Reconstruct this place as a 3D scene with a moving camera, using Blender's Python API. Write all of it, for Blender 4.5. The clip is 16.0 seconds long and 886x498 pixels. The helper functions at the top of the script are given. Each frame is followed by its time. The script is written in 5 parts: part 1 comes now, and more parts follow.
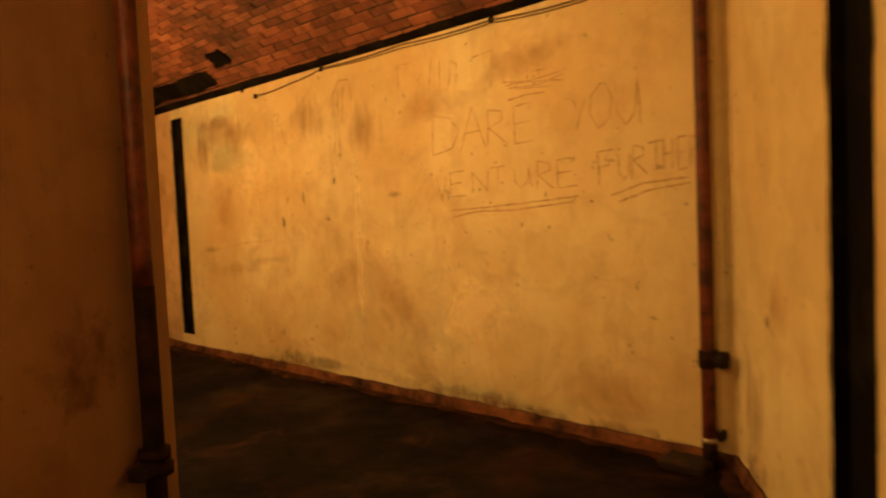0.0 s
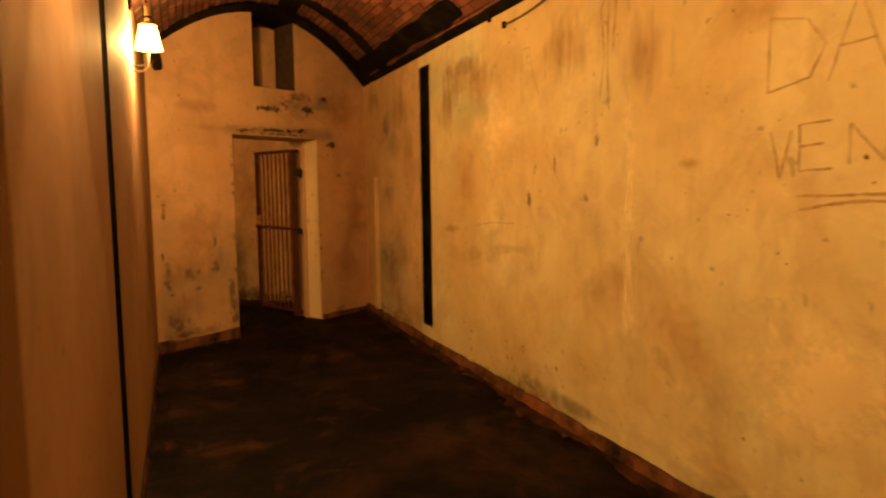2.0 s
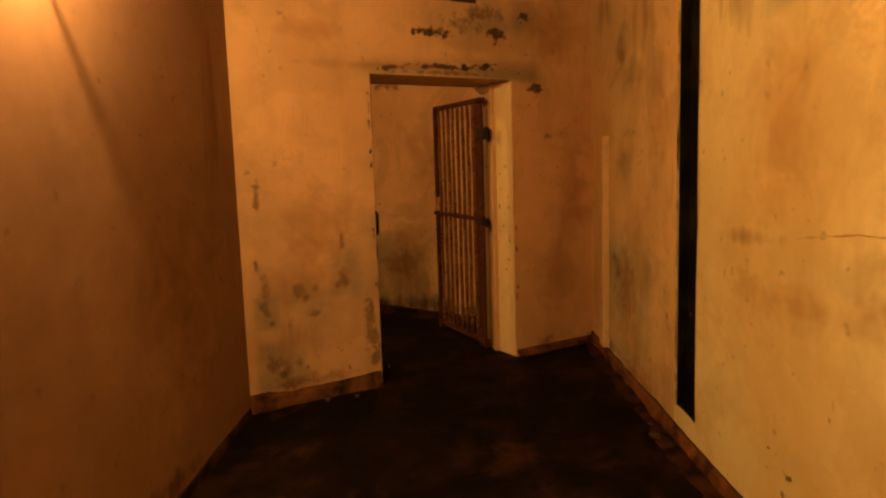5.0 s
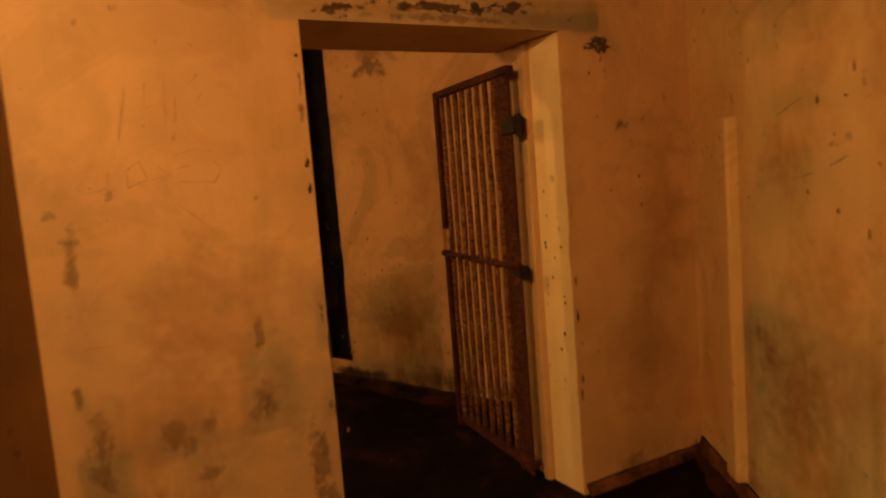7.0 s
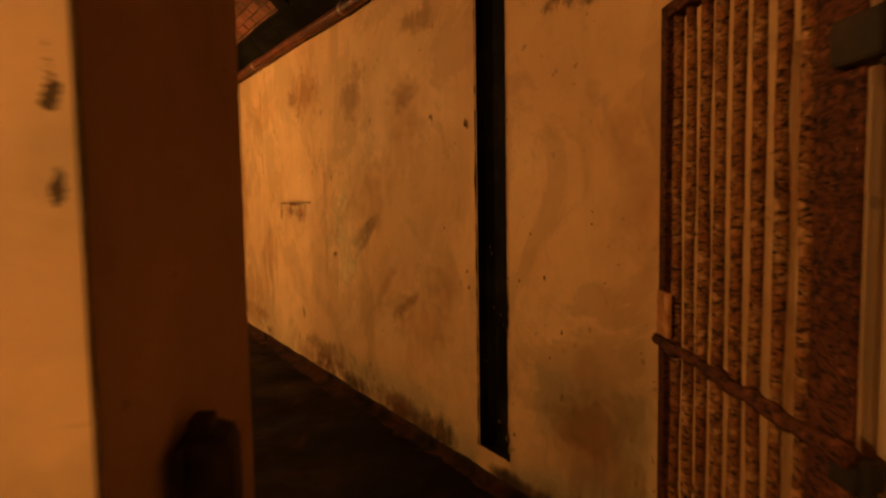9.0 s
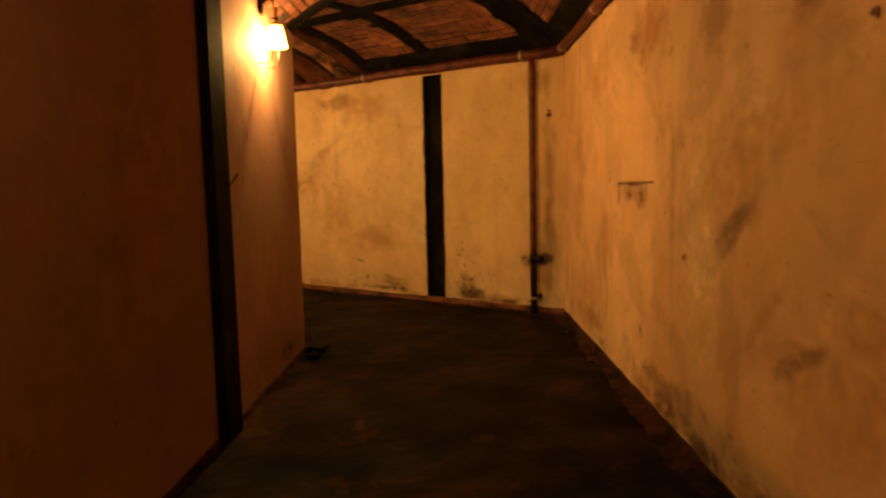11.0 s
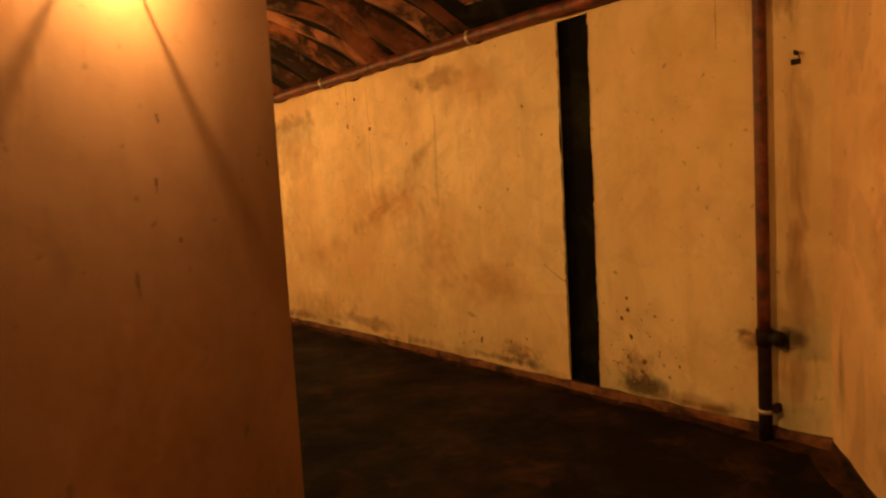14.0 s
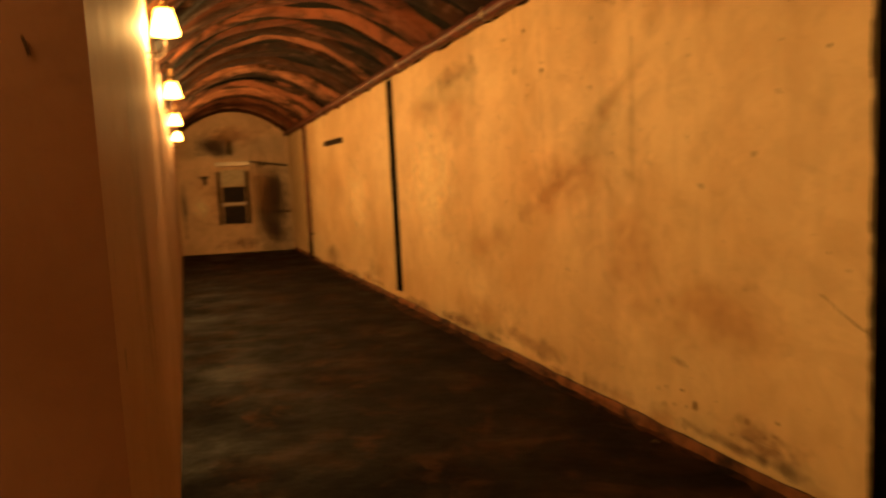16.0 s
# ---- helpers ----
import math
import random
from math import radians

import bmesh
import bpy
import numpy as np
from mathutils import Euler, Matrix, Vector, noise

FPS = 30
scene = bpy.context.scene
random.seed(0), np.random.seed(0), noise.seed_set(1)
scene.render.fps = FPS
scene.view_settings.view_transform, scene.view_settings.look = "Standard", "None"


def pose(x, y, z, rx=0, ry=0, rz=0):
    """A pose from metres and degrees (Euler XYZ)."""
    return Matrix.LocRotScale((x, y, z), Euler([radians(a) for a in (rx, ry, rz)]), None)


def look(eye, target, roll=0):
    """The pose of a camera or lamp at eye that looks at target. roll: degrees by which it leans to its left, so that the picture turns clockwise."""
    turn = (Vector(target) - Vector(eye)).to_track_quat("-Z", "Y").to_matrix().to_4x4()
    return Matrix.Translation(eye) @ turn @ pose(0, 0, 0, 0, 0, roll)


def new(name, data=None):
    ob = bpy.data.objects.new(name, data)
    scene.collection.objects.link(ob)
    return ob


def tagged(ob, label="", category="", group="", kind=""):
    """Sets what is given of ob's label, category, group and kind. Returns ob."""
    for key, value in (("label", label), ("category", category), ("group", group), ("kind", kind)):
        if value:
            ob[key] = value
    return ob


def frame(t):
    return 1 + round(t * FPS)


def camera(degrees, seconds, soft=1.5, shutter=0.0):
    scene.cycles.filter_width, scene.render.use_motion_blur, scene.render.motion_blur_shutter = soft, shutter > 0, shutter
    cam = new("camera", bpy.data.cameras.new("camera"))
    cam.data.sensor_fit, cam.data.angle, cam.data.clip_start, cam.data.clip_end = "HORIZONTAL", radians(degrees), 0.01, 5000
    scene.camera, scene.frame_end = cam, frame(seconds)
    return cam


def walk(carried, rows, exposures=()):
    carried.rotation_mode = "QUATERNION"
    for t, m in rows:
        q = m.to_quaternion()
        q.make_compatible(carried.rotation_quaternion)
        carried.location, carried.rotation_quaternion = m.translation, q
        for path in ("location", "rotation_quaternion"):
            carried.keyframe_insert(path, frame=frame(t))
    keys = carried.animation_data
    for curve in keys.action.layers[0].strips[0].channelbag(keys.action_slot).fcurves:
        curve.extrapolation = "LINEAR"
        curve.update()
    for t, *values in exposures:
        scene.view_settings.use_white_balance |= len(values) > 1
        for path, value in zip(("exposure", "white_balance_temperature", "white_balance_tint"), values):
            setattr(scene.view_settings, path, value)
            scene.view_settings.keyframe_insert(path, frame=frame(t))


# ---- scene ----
cam = camera(65.8, 16.0, soft=2.2, shutter=0.5)
PATH = [
    (0, (0.715, 0.065, 1.428), (-0.654, 1.52, 1.324), -2.5),
    (0.5, (0.395, 0.558, 1.425), (-1.118, 1.862, 1.312), -0.7),
    (1, (0.018, 0.848, 1.46), (-1.535, 2.097, 1.293), -2.5),
    (1.5, (-0.315, 1.176, 1.467), (-2.037, 2.182, 1.313), -2.4),
    (2, (-0.662, 1.481, 1.499), (-2.516, 2.209, 1.319), -0.8),
    (2.5, (-1.081, 1.703, 1.476), (-2.98, 2.309, 1.311), -2.8),
    (3, (-1.522, 1.931, 1.435), (-3.478, 2.32, 1.277), -2.8),
    (3.5, (-1.991, 2.137, 1.464), (-3.97, 2.321, 1.243), -2.0),
    (6, (-4.386, 2.583, 1.465), (-6.37, 2.526, 1.217), -2.4),
    (6.5, (-4.93, 2.584, 1.454), (-6.912, 2.493, 1.202), -3.0),
    (7, (-5.457, 2.6, 1.473), (-7.445, 2.513, 1.269), -4.5),
    (7.5, (-5.973, 2.68, 1.493), (-7.946, 2.407, 1.309), -1.9),
    (8, (-6.477, 2.68, 1.446), (-8.44, 2.326, 1.291), -2.0),
    (8.5, (-6.945, 2.666, 1.448), (-8.867, 2.141, 1.282), -2.4),
    (9, (-7.392, 2.649, 1.463), (-9.217, 1.847, 1.303), -0.9),
    (9.5, (-7.817, 2.516, 1.453), (-9.608, 1.64, 1.294), -2.4),
    (10, (-8.122, 2.372, 1.46), (-9.757, 1.239, 1.254), -2.9),
    (10.2, (-8.243, 2.315, 1.453), (-9.767, 1.036, 1.249), -2.6),
    (12.5, (-9.739, 0.768, 1.437), (-10.702, -0.973, 1.228), -1.8),
    (13, (-10.116, 0.353, 1.535), (-11.023, -1.413, 1.298), -2.8),
    (13.5, (-10.419, -0.064, 1.558), (-11.177, -1.901, 1.338), -1.6),
    (14, (-10.766, -0.493, 1.538), (-11.485, -2.352, 1.365), -3.3),
    (14.5, (-11.03, -0.964, 1.51), (-11.7, -2.842, 1.359), -2.6),
    (15, (-11.402, -1.399, 1.405), (-11.876, -3.337, 1.259), -1.4),
    (15.3, (-11.486, -1.67, 1.399), (-11.92, -3.616, 1.243), -2.5),
    (15.5, (-11.583, -1.847, 1.403), (-11.973, -3.801, 1.234), -2.1),
    (15.8, (-11.676, -2.204, 1.49), (-11.904, -4.18, 1.287), -3.9),
    (16, (-11.735, -2.378, 1.456), (-11.804, -4.367, 1.259), -2.8),
]
walk(cam, [(t, look(eye, target, roll)) for t, eye, target, roll in PATH],
     [(0, 0.0), (5.0, 0.0), (6.0, -0.16), (6.6, -0.04), (7.2, 0.0), (16, 0.0)])

# ---- light and exposure ----
world = bpy.data.worlds.new("world")
scene.world = world
world.use_nodes = True
world.node_tree.nodes["Background"].inputs[0].default_value = (0.0, 0.0, 0.0, 1)
world.node_tree.nodes["Background"].inputs[1].default_value = 0.0
LAMP_COLOUR = (1.0, 0.52, 0.145)
LAMP_POWER = 121.0
BULB_GLOW = 60.0

# ---- plan: corners of the outer (C) and inner (E) walls, metres ----
C = [(2.05, -0.42), (-0.62, 3.69), (-8.93, 3.69), (-13.98, -3.11), (-8.75, -18.95)]
E = [(0.0, -1.57), (-1.88, 1.25), (-7.48, 1.30), (-11.205, -3.56), (-6.15, -18.70)]
SPRING, RISE, THICK = 2.74, 0.60, 0.35


# ---- materials ----
def mat_base(name):
    m = bpy.data.materials.new(name)
    m.use_nodes = True
    nt = m.node_tree
    b = nt.nodes["Principled BSDF"]
    return m, nt, b


def nd(nt, kind, **inputs):
    n = nt.nodes.new(kind)
    for k, v in inputs.items():
        n.inputs[k].default_value = v
    return n


def coords(nt, scale=(1, 1, 1)):
    tc = nt.nodes.new("ShaderNodeTexCoord")
    mp = nt.nodes.new("ShaderNodeMapping")
    mp.inputs["Scale"].default_value = scale
    nt.links.new(tc.outputs["Object"], mp.inputs["Vector"])
    return mp.outputs["Vector"]


def noise_fac(nt, vec, scale, detail=5.0, rough=0.55, lo=0.35, hi=0.65, distort=0.0):
    n = nd(nt, "ShaderNodeTexNoise", Scale=scale, Detail=detail, Roughness=rough, Distortion=distort)
    nt.links.new(vec, n.inputs["Vector"])
    r = nt.nodes.new("ShaderNodeMapRange")
    r.inputs["From Min"].default_value = lo
    r.inputs["From Max"].default_value = hi
    nt.links.new(n.outputs["Fac"], r.inputs["Value"])
    return r.outputs["Result"]


def mix(nt, fac, a, b, mode="MIX"):
    n = nt.nodes.new("ShaderNodeMix")
    n.data_type, n.blend_type = "RGBA", mode
    for sock, v in ((n.inputs[0], fac), (n.inputs[6], a), (n.inputs[7], b)):
        if isinstance(v, (int, float)):
            sock.default_value = v
        elif isinstance(v, tuple):
            sock.default_value = (*v, 1)
        else:
            nt.links.new(v, sock)
    return n.outputs[2]


def times(nt, a, k):
    n = nt.nodes.new("ShaderNodeMath")
    n.operation = "MULTIPLY"
    nt.links.new(a, n.inputs[0])
    if isinstance(k, (int, float)):
        n.inputs[1].default_value = k
    else:
        nt.links.new(k, n.inputs[1])
    return n.outputs[0]


def bump(nt, b, height, strength, dist):
    n = nd(nt, "ShaderNodeBump", Strength=strength, Distance=dist)
    nt.links.new(height, n.inputs["Height"])
    nt.links.new(n.outputs[0], b.inputs["Normal"])


def plaster(name, base, dark, stain, mould, relief=0.4, rough=0.62, spec=0.3, cloud=0.0):
    m, nt, b = mat_base(name)
    v = coords(nt)
    vs = coords(nt, (1, 1, 0.16))
    big = noise_fac(nt, v, 0.9, 5, 0.6, 0.38, 0.66, 0.4)
    mid = noise_fac(nt, v, 4.5, 6, 0.65, 0.46, 0.72, 0.6)
    streak = noise_fac(nt, vs, 6.5, 5, 0.6, 0.52, 0.78)
    fine = noise_fac(nt, v, 34.0, 4, 0.6, 0.3, 0.7)
    spots = noise_fac(nt, v, 15.0, 3, 0.5, 0.69, 0.73)
    c = mix(nt, big, base, dark)
    c = mix(nt, times(nt, mid, 0.34), c, stain)
    c = mix(nt, times(nt, streak, 0.30), c, stain)
    c = mix(nt, times(nt, noise_fac(nt, v, 1.9, 7, 0.7, 0.58, 0.74, 0.8), 0.36), c, mould)
    blot = noise_fac(nt, v, 0.45, 4, 0.6, 0.42, 0.64, 0.8)
    c = mix(nt, times(nt, blot, 0.45), c, dark)
    if cloud:
        c = mix(nt, times(nt, noise_fac(nt, v, 1.25, 9, 0.62, 0.515, 0.56, 1.0), cloud), c, stain)
    scr = noise_fac(nt, coords(nt, (1, 1, 7)), 5.0, 4, 0.6, 0.70, 0.76, 0.2)
    c = mix(nt, times(nt, scr, 0.35), c, stain)
    c = mix(nt, times(nt, fine, 0.16), c, dark)
    c = mix(nt, times(nt, spots, 0.4), c, (0.09, 0.07, 0.05))
    nt.links.new(c, b.inputs["Base Color"])
    b.inputs["Roughness"].default_value = rough
    b.inputs["Specular IOR Level"].default_value = spec
    h = nt.nodes.new("ShaderNodeMath")
    h.operation = "ADD"
    nt.links.new(noise_fac(nt, v, 2.2, 4, 0.5, 0.2, 0.8), h.inputs[0])
    nt.links.new(times(nt, fine, 0.10), h.inputs[1])
    bump(nt, b, h.outputs[0], relief, 0.02)
    return m


def rough_mat(name, base, dark, scale=6.0, rough=0.8, metal=0.0, bumpd=0.006, spec=0.3, lo=0.35, hi=0.65):
    m, nt, b = mat_base(name)
    v = coords(nt)
    f = noise_fac(nt, v, scale, 6, 0.65, lo, hi, 0.3)
    c = mix(nt, f, base, dark)
    nt.links.new(c, b.inputs["Base Color"])
    b.inputs["Roughness"].default_value = rough
    b.inputs["Metallic"].default_value = metal
    b.inputs["Specular IOR Level"].default_value = spec
    bump(nt, b, noise_fac(nt, v, scale * 4, 4, 0.6, 0.2, 0.8), 0.6, bumpd)
    return m


def brick_mat(name):
    m, nt, b = mat_base(name)
    v = coords(nt)
    g = nt.nodes.new("ShaderNodeNewGeometry")
    ramp = nt.nodes.new("ShaderNodeValToRGB")
    ramp.color_ramp.elements[0].color = (0.16, 0.045, 0.022, 1)
    ramp.color_ramp.elements[1].color = (0.40, 0.15, 0.07, 1)
    e = ramp.color_ramp.elements.new(0.6)
    e.color = (0.27, 0.085, 0.04, 1)
    nt.links.new(g.outputs["Random Per Island"], ramp.inputs[0])
    c = mix(nt, times(nt, noise_fac(nt, v, 1.3, 6, 0.68, 0.38, 0.64, 0.6), 0.82), ramp.outputs[0], (0.022, 0.013, 0.009))
    c = mix(nt, times(nt, noise_fac(nt, v, 9.0, 5, 0.6, 0.5, 0.72), 0.28), c, (0.38, 0.20, 0.11))
    nt.links.new(c, b.inputs["Base Color"])
    b.inputs["Roughness"].default_value = 0.85
    bump(nt, b, noise_fac(nt, v, 40.0, 5, 0.6, 0.2, 0.8), 0.7, 0.006)
    return m


def rust_mat(name, pale, mid, dark):
    """Flaking scale: pale old paint, orange rust and black pits in short level flakes."""
    m, nt, b = mat_base(name)
    v = coords(nt)
    flake = noise_fac(nt, coords(nt, (1, 1, 1.7)), 30.0, 5, 0.7, 0.44, 0.56, 0.5)
    pits = noise_fac(nt, coords(nt, (1, 1, 2.4)), 48.0, 4, 0.65, 0.50, 0.60, 0.4)
    c = mix(nt, noise_fac(nt, v, 7.0, 5, 0.6, 0.40, 0.62), pale, mid)
    c = mix(nt, times(nt, flake, 0.85), c, mid)
    c = mix(nt, times(nt, pits, 0.92), c, dark)
    nt.links.new(c, b.inputs["Base Color"])
    b.inputs["Roughness"].default_value = 0.8
    b.inputs["Specular IOR Level"].default_value = 0.2
    bump(nt, b, flake, 0.9, 0.006)
    return m


def board_mat(name):
    m, nt, b = mat_base(name)
    v = coords(nt)
    g = nt.nodes.new("ShaderNodeNewGeometry")
    ramp = nt.nodes.new("ShaderNodeValToRGB")
    ramp.color_ramp.elements[0].color = (0.012, 0.007, 0.005, 1)
    ramp.color_ramp.elements[1].color = (0.36, 0.17, 0.095, 1)
    for at, col in ((0.22, (0.05, 0.019, 0.010, 1)), (0.45, (0.17, 0.054, 0.026, 1)), (0.75, (0.27, 0.10, 0.05, 1))):
        ramp.color_ramp.elements.new(at).color = col
    nt.links.new(g.outputs["Random Per Island"], ramp.inputs[0])
    c = mix(nt, times(nt, noise_fac(nt, v, 1.5, 6, 0.66, 0.44, 0.58, 0.8), 0.92), ramp.outputs[0], (0.012, 0.008, 0.006))
    c = mix(nt, times(nt, noise_fac(nt, v, 7.0, 5, 0.6, 0.55, 0.75), 0.3), c, (0.38, 0.22, 0.14))
    nt.links.new(c, b.inputs["Base Color"])
    b.inputs["Roughness"].default_value = 0.85
    b.inputs["Specular IOR Level"].default_value = 0.1
    bump(nt, b, noise_fac(nt, v, 12.0, 5, 0.6, 0.2, 0.8), 0.7, 0.012)
    return m


def floor_mat(name):
    m, nt, b = mat_base(name)
    v = coords(nt)
    c = mix(nt, noise_fac(nt, v, 1.1, 6, 0.7, 0.48, 0.70, 0.6), (0.0045, 0.0033, 0.0027), (0.029, 0.0125, 0.0055))
    c = mix(nt, noise_fac(nt, v, 2.6, 7, 0.72, 0.54, 0.74, 0.6), c, (0.056, 0.022, 0.009))
    c = mix(nt, times(nt, noise_fac(nt, v, 2.4, 5, 0.6, 0.5, 0.6), 0.8), c, (0.004, 0.003, 0.003))
    nt.links.new(c, b.inputs["Base Color"])
    b.inputs["Specular IOR Level"].default_value = 0.07
    r = nt.nodes.new("ShaderNodeMapRange")
    r.inputs["To Min"].default_value, r.inputs["To Max"].default_value = 0.55, 0.9
    nt.links.new(noise_fac(nt, v, 1.7, 5, 0.6, 0.35, 0.65), r.inputs["Value"])
    nt.links.new(r.outputs[0], b.inputs["Roughness"])
    bump(nt, b, noise_fac(nt, v, 9.0, 6, 0.65, 0.2, 0.8), 0.5, 0.012)
    return m


M_OUT = plaster("plaster_cream", (0.86, 0.81, 0.49), (0.70, 0.56, 0.27), (0.38, 0.25, 0.11), (0.26, 0.165, 0.08), cloud=0.14)
M_OUT2 = plaster("plaster_tan", (0.84, 0.57, 0.32), (0.64, 0.39, 0.198), (0.36, 0.22, 0.11), (0.24, 0.145, 0.075), cloud=0.34)
M_OUT3 = plaster("plaster_buff", (0.84, 0.645, 0.365), (0.65, 0.44, 0.21), (0.36, 0.23, 0.11), (0.24, 0.15, 0.075), cloud=0.12)
M_STAINED = plaster("plaster_stained", (0.82, 0.605, 0.335), (0.62, 0.42, 0.205), (0.34, 0.21, 0.10), (0.22, 0.135, 0.07), 0.35, cloud=0.30)
M_PART = plaster("plaster_partition", (0.78, 0.505, 0.295), (0.60, 0.375, 0.21), (0.34, 0.22, 0.12), (0.22, 0.145, 0.09), cloud=0.20)
# Inner walls: same plaster as the outer ones, darkened to paint in their shade
M_IN_SHADE = plaster("plaster_inner_shaded", (0.43, 0.265, 0.18), (0.32, 0.19, 0.125), (0.23, 0.13, 0.083), (0.14, 0.087, 0.06), 0.14, 0.7, 0.12)
M_IN_SHADE2 = plaster("plaster_inner_shaded_dull", (0.345, 0.21, 0.146), (0.245, 0.142, 0.097), (0.17, 0.096, 0.063), (0.10, 0.065, 0.047), 0.12, 0.75, 0.08)
M_PLINTH = rough_mat("plinth_stained", (0.22, 0.088, 0.036), (0.018, 0.009, 0.006), 4.5, 0.8, 0, 0.016, 0.2, 0.40, 0.64)
M_DIRT = rough_mat("dirt_red_brown", (0.058, 0.022, 0.009), (0.006, 0.004, 0.003), 5.0, 0.9, 0, 0.008, 0.1, 0.40, 0.62)
M_TAR = rough_mat("bitumen", (0.0045, 0.004, 0.0035), (0.022, 0.020, 0.013), 3.2, 0.8, 0, 0.003, 0.06, 0.48, 0.72)
M_FLOOR = floor_mat("concrete_dark")
M_MORTAR = rough_mat("mortar_sooty", (0.09, 0.055, 0.035), (0.02, 0.013, 0.009), 5.0, 0.9)
M_BRICK = brick_mat("brick_red")
M_BOARD = board_mat("vault_render")
M_RUST = rust_mat("rusted_steel", (0.15, 0.046, 0.020), (0.085, 0.022, 0.009), (0.010, 0.005, 0.0035))
M_PIPE = rough_mat("pipe_red_oxide", (0.165, 0.037, 0.016), (0.042, 0.012, 0.008), 9.0, 0.5, 0.0, 0.004, 0.35, 0.36, 0.62)
M_PIPEDARK = rough_mat("pipe_dark", (0.032, 0.014, 0.008), (0.009, 0.006, 0.004), 14.0, 0.75, 0.0, 0.004, 0.1)
M_BLACK = rough_mat("black_iron", (0.012, 0.009, 0.007), (0.03, 0.016, 0.010), 12.0, 0.7, 0.0, 0.003, 0.2)
M_CLIP = rough_mat("galvanised", (0.55, 0.46, 0.36), (0.32, 0.24, 0.17), 20.0, 0.45, 0.5, 0.001)
M_CABLE = rough_mat("cable_grey", (0.20, 0.15, 0.10), (0.11, 0.08, 0.05), 20.0, 0.6, 0.0, 0.001)
M_NECK = rough_mat("lamp_holder_pale", (0.62, 0.50, 0.32), (0.40, 0.30, 0.18), 20.0, 0.5)
M_BRASS = rough_mat("rim_yellow", (0.55, 0.36, 0.06), (0.35, 0.22, 0.04), 20.0, 0.4, 0.6, 0.001)
M_REVEAL_LIT = plaster("plaster_reveal_lit", (0.88, 0.72, 0.44), (0.80, 0.62, 0.36), (0.58, 0.42, 0.24), (0.45, 0.31, 0.17), 0.2, 0.6, 0.25)
M_STAINDARK = rough_mat("stain_dark", (0.045, 0.026, 0.014), (0.09, 0.055, 0.03), 14.0, 0.8, 0, 0.002)
M_STAINBROWN = rough_mat("stain_brown", (0.33, 0.22, 0.12), (0.44, 0.31, 0.17), 9.0, 0.8, 0, 0.002)
M_PENCIL = rough_mat("charcoal", (0.38, 0.25, 0.11), (0.66, 0.50, 0.27), 14.0, 0.8, 0, 0.001)
M_CHIP = rough_mat("chip_brown", (0.10, 0.05, 0.024), (0.24, 0.14, 0.07), 9.0, 0.85, 0, 0.002)
M_PEEL = rough_mat("bare_cement", (0.12, 0.095, 0.07), (0.06, 0.045, 0.035), 18.0, 0.9, 0, 0.006)


def shade_mat():
    m, nt, b = mat_base("lamp_shade")
    b.inputs["Base Color"].default_value = (0.8, 0.6, 0.25, 1)
    b.inputs["Roughness"].default_value = 0.5
    b.inputs["Transmission Weight"].default_value = 0.0
    b.inputs["Emission Color"].default_value = (1.0, 0.52, 0.07, 1)
    b.inputs["Emission Strength"].default_value = 110.0
    b.inputs["Alpha"].default_value = 0.05
    return m


def bulb_mat():
    m, nt, b = mat_base("lamp_bulb")
    b.inputs["Emission Color"].default_value = (1.0, 0.60, 0.20, 1)
    b.inputs["Emission Strength"].default_value = BULB_GLOW
    return m


M_SHADE, M_BULB = shade_mat(), bulb_mat()


# ---- building helpers ----
def mesh_of(name, verts, faces, mats, face_mats=None):
    me = bpy.data.meshes.new(name)
    me.from_pydata([tuple(v) for v in verts], [], faces)
    for m in mats:
        me.materials.append(m)
    if face_mats:
        me.polygons.foreach_set("material_index", face_mats)
    me.update()
    return me


def part(name, bm, material, parent=None, label=""):
    bmesh.ops.recalc_face_normals(bm, faces=bm.faces)
    me = bpy.data.meshes.new(name)
    bm.to_mesh(me)
    bm.free()
    me.materials.append(material)
    ob = new(name, me)
    if parent:
        ob.parent = parent
    if label:
        tagged(ob, label)
    return ob


def box(bm, size, m=Matrix(), bevel=0.0):
    r = bmesh.ops.create_cube(bm, size=1.0, matrix=m @ Matrix.Diagonal((*size, 1)))
    if bevel:
        vs = set(r["verts"])
        es = [e for e in bm.edges if e.verts[0] in vs and e.verts[1] in vs]
        bmesh.ops.bevel(bm, geom=es, offset=bevel, segments=2, affect="EDGES", profile=0.5)
    return bm


def tube(bm, points, radius, sides=12, wobble=0.0):
    pts = [Vector(p) for p in points]
    rings = []
    for i, p in enumerate(pts):
        d = (pts[min(i + 1, len(pts) - 1)] - pts[max(i - 1, 0)]).normalized()
        a = d.orthogonal().normalized() if abs(d.z) > 0.9 else d.cross(Vector((0, 0, 1))).normalized()
        b = d.cross(a)
        r = radius * (1 + wobble * (random.random() - 0.5))
        rings.append([bm.verts.new(p + r * (math.cos(2 * math.pi * k / sides) * a + math.sin(2 * math.pi * k / sides) * b)) for k in range(sides)])
    for r0, r1 in zip(rings, rings[1:]):
        for k in range(sides):
            bm.faces.new((r0[k], r0[(k + 1) % sides], r1[(k + 1) % sides], r1[k]))
    bm.faces.new(rings[0][::-1])
    bm.faces.new(rings[-1])
    for f in bm.faces:
        f.smooth = True
    return bm


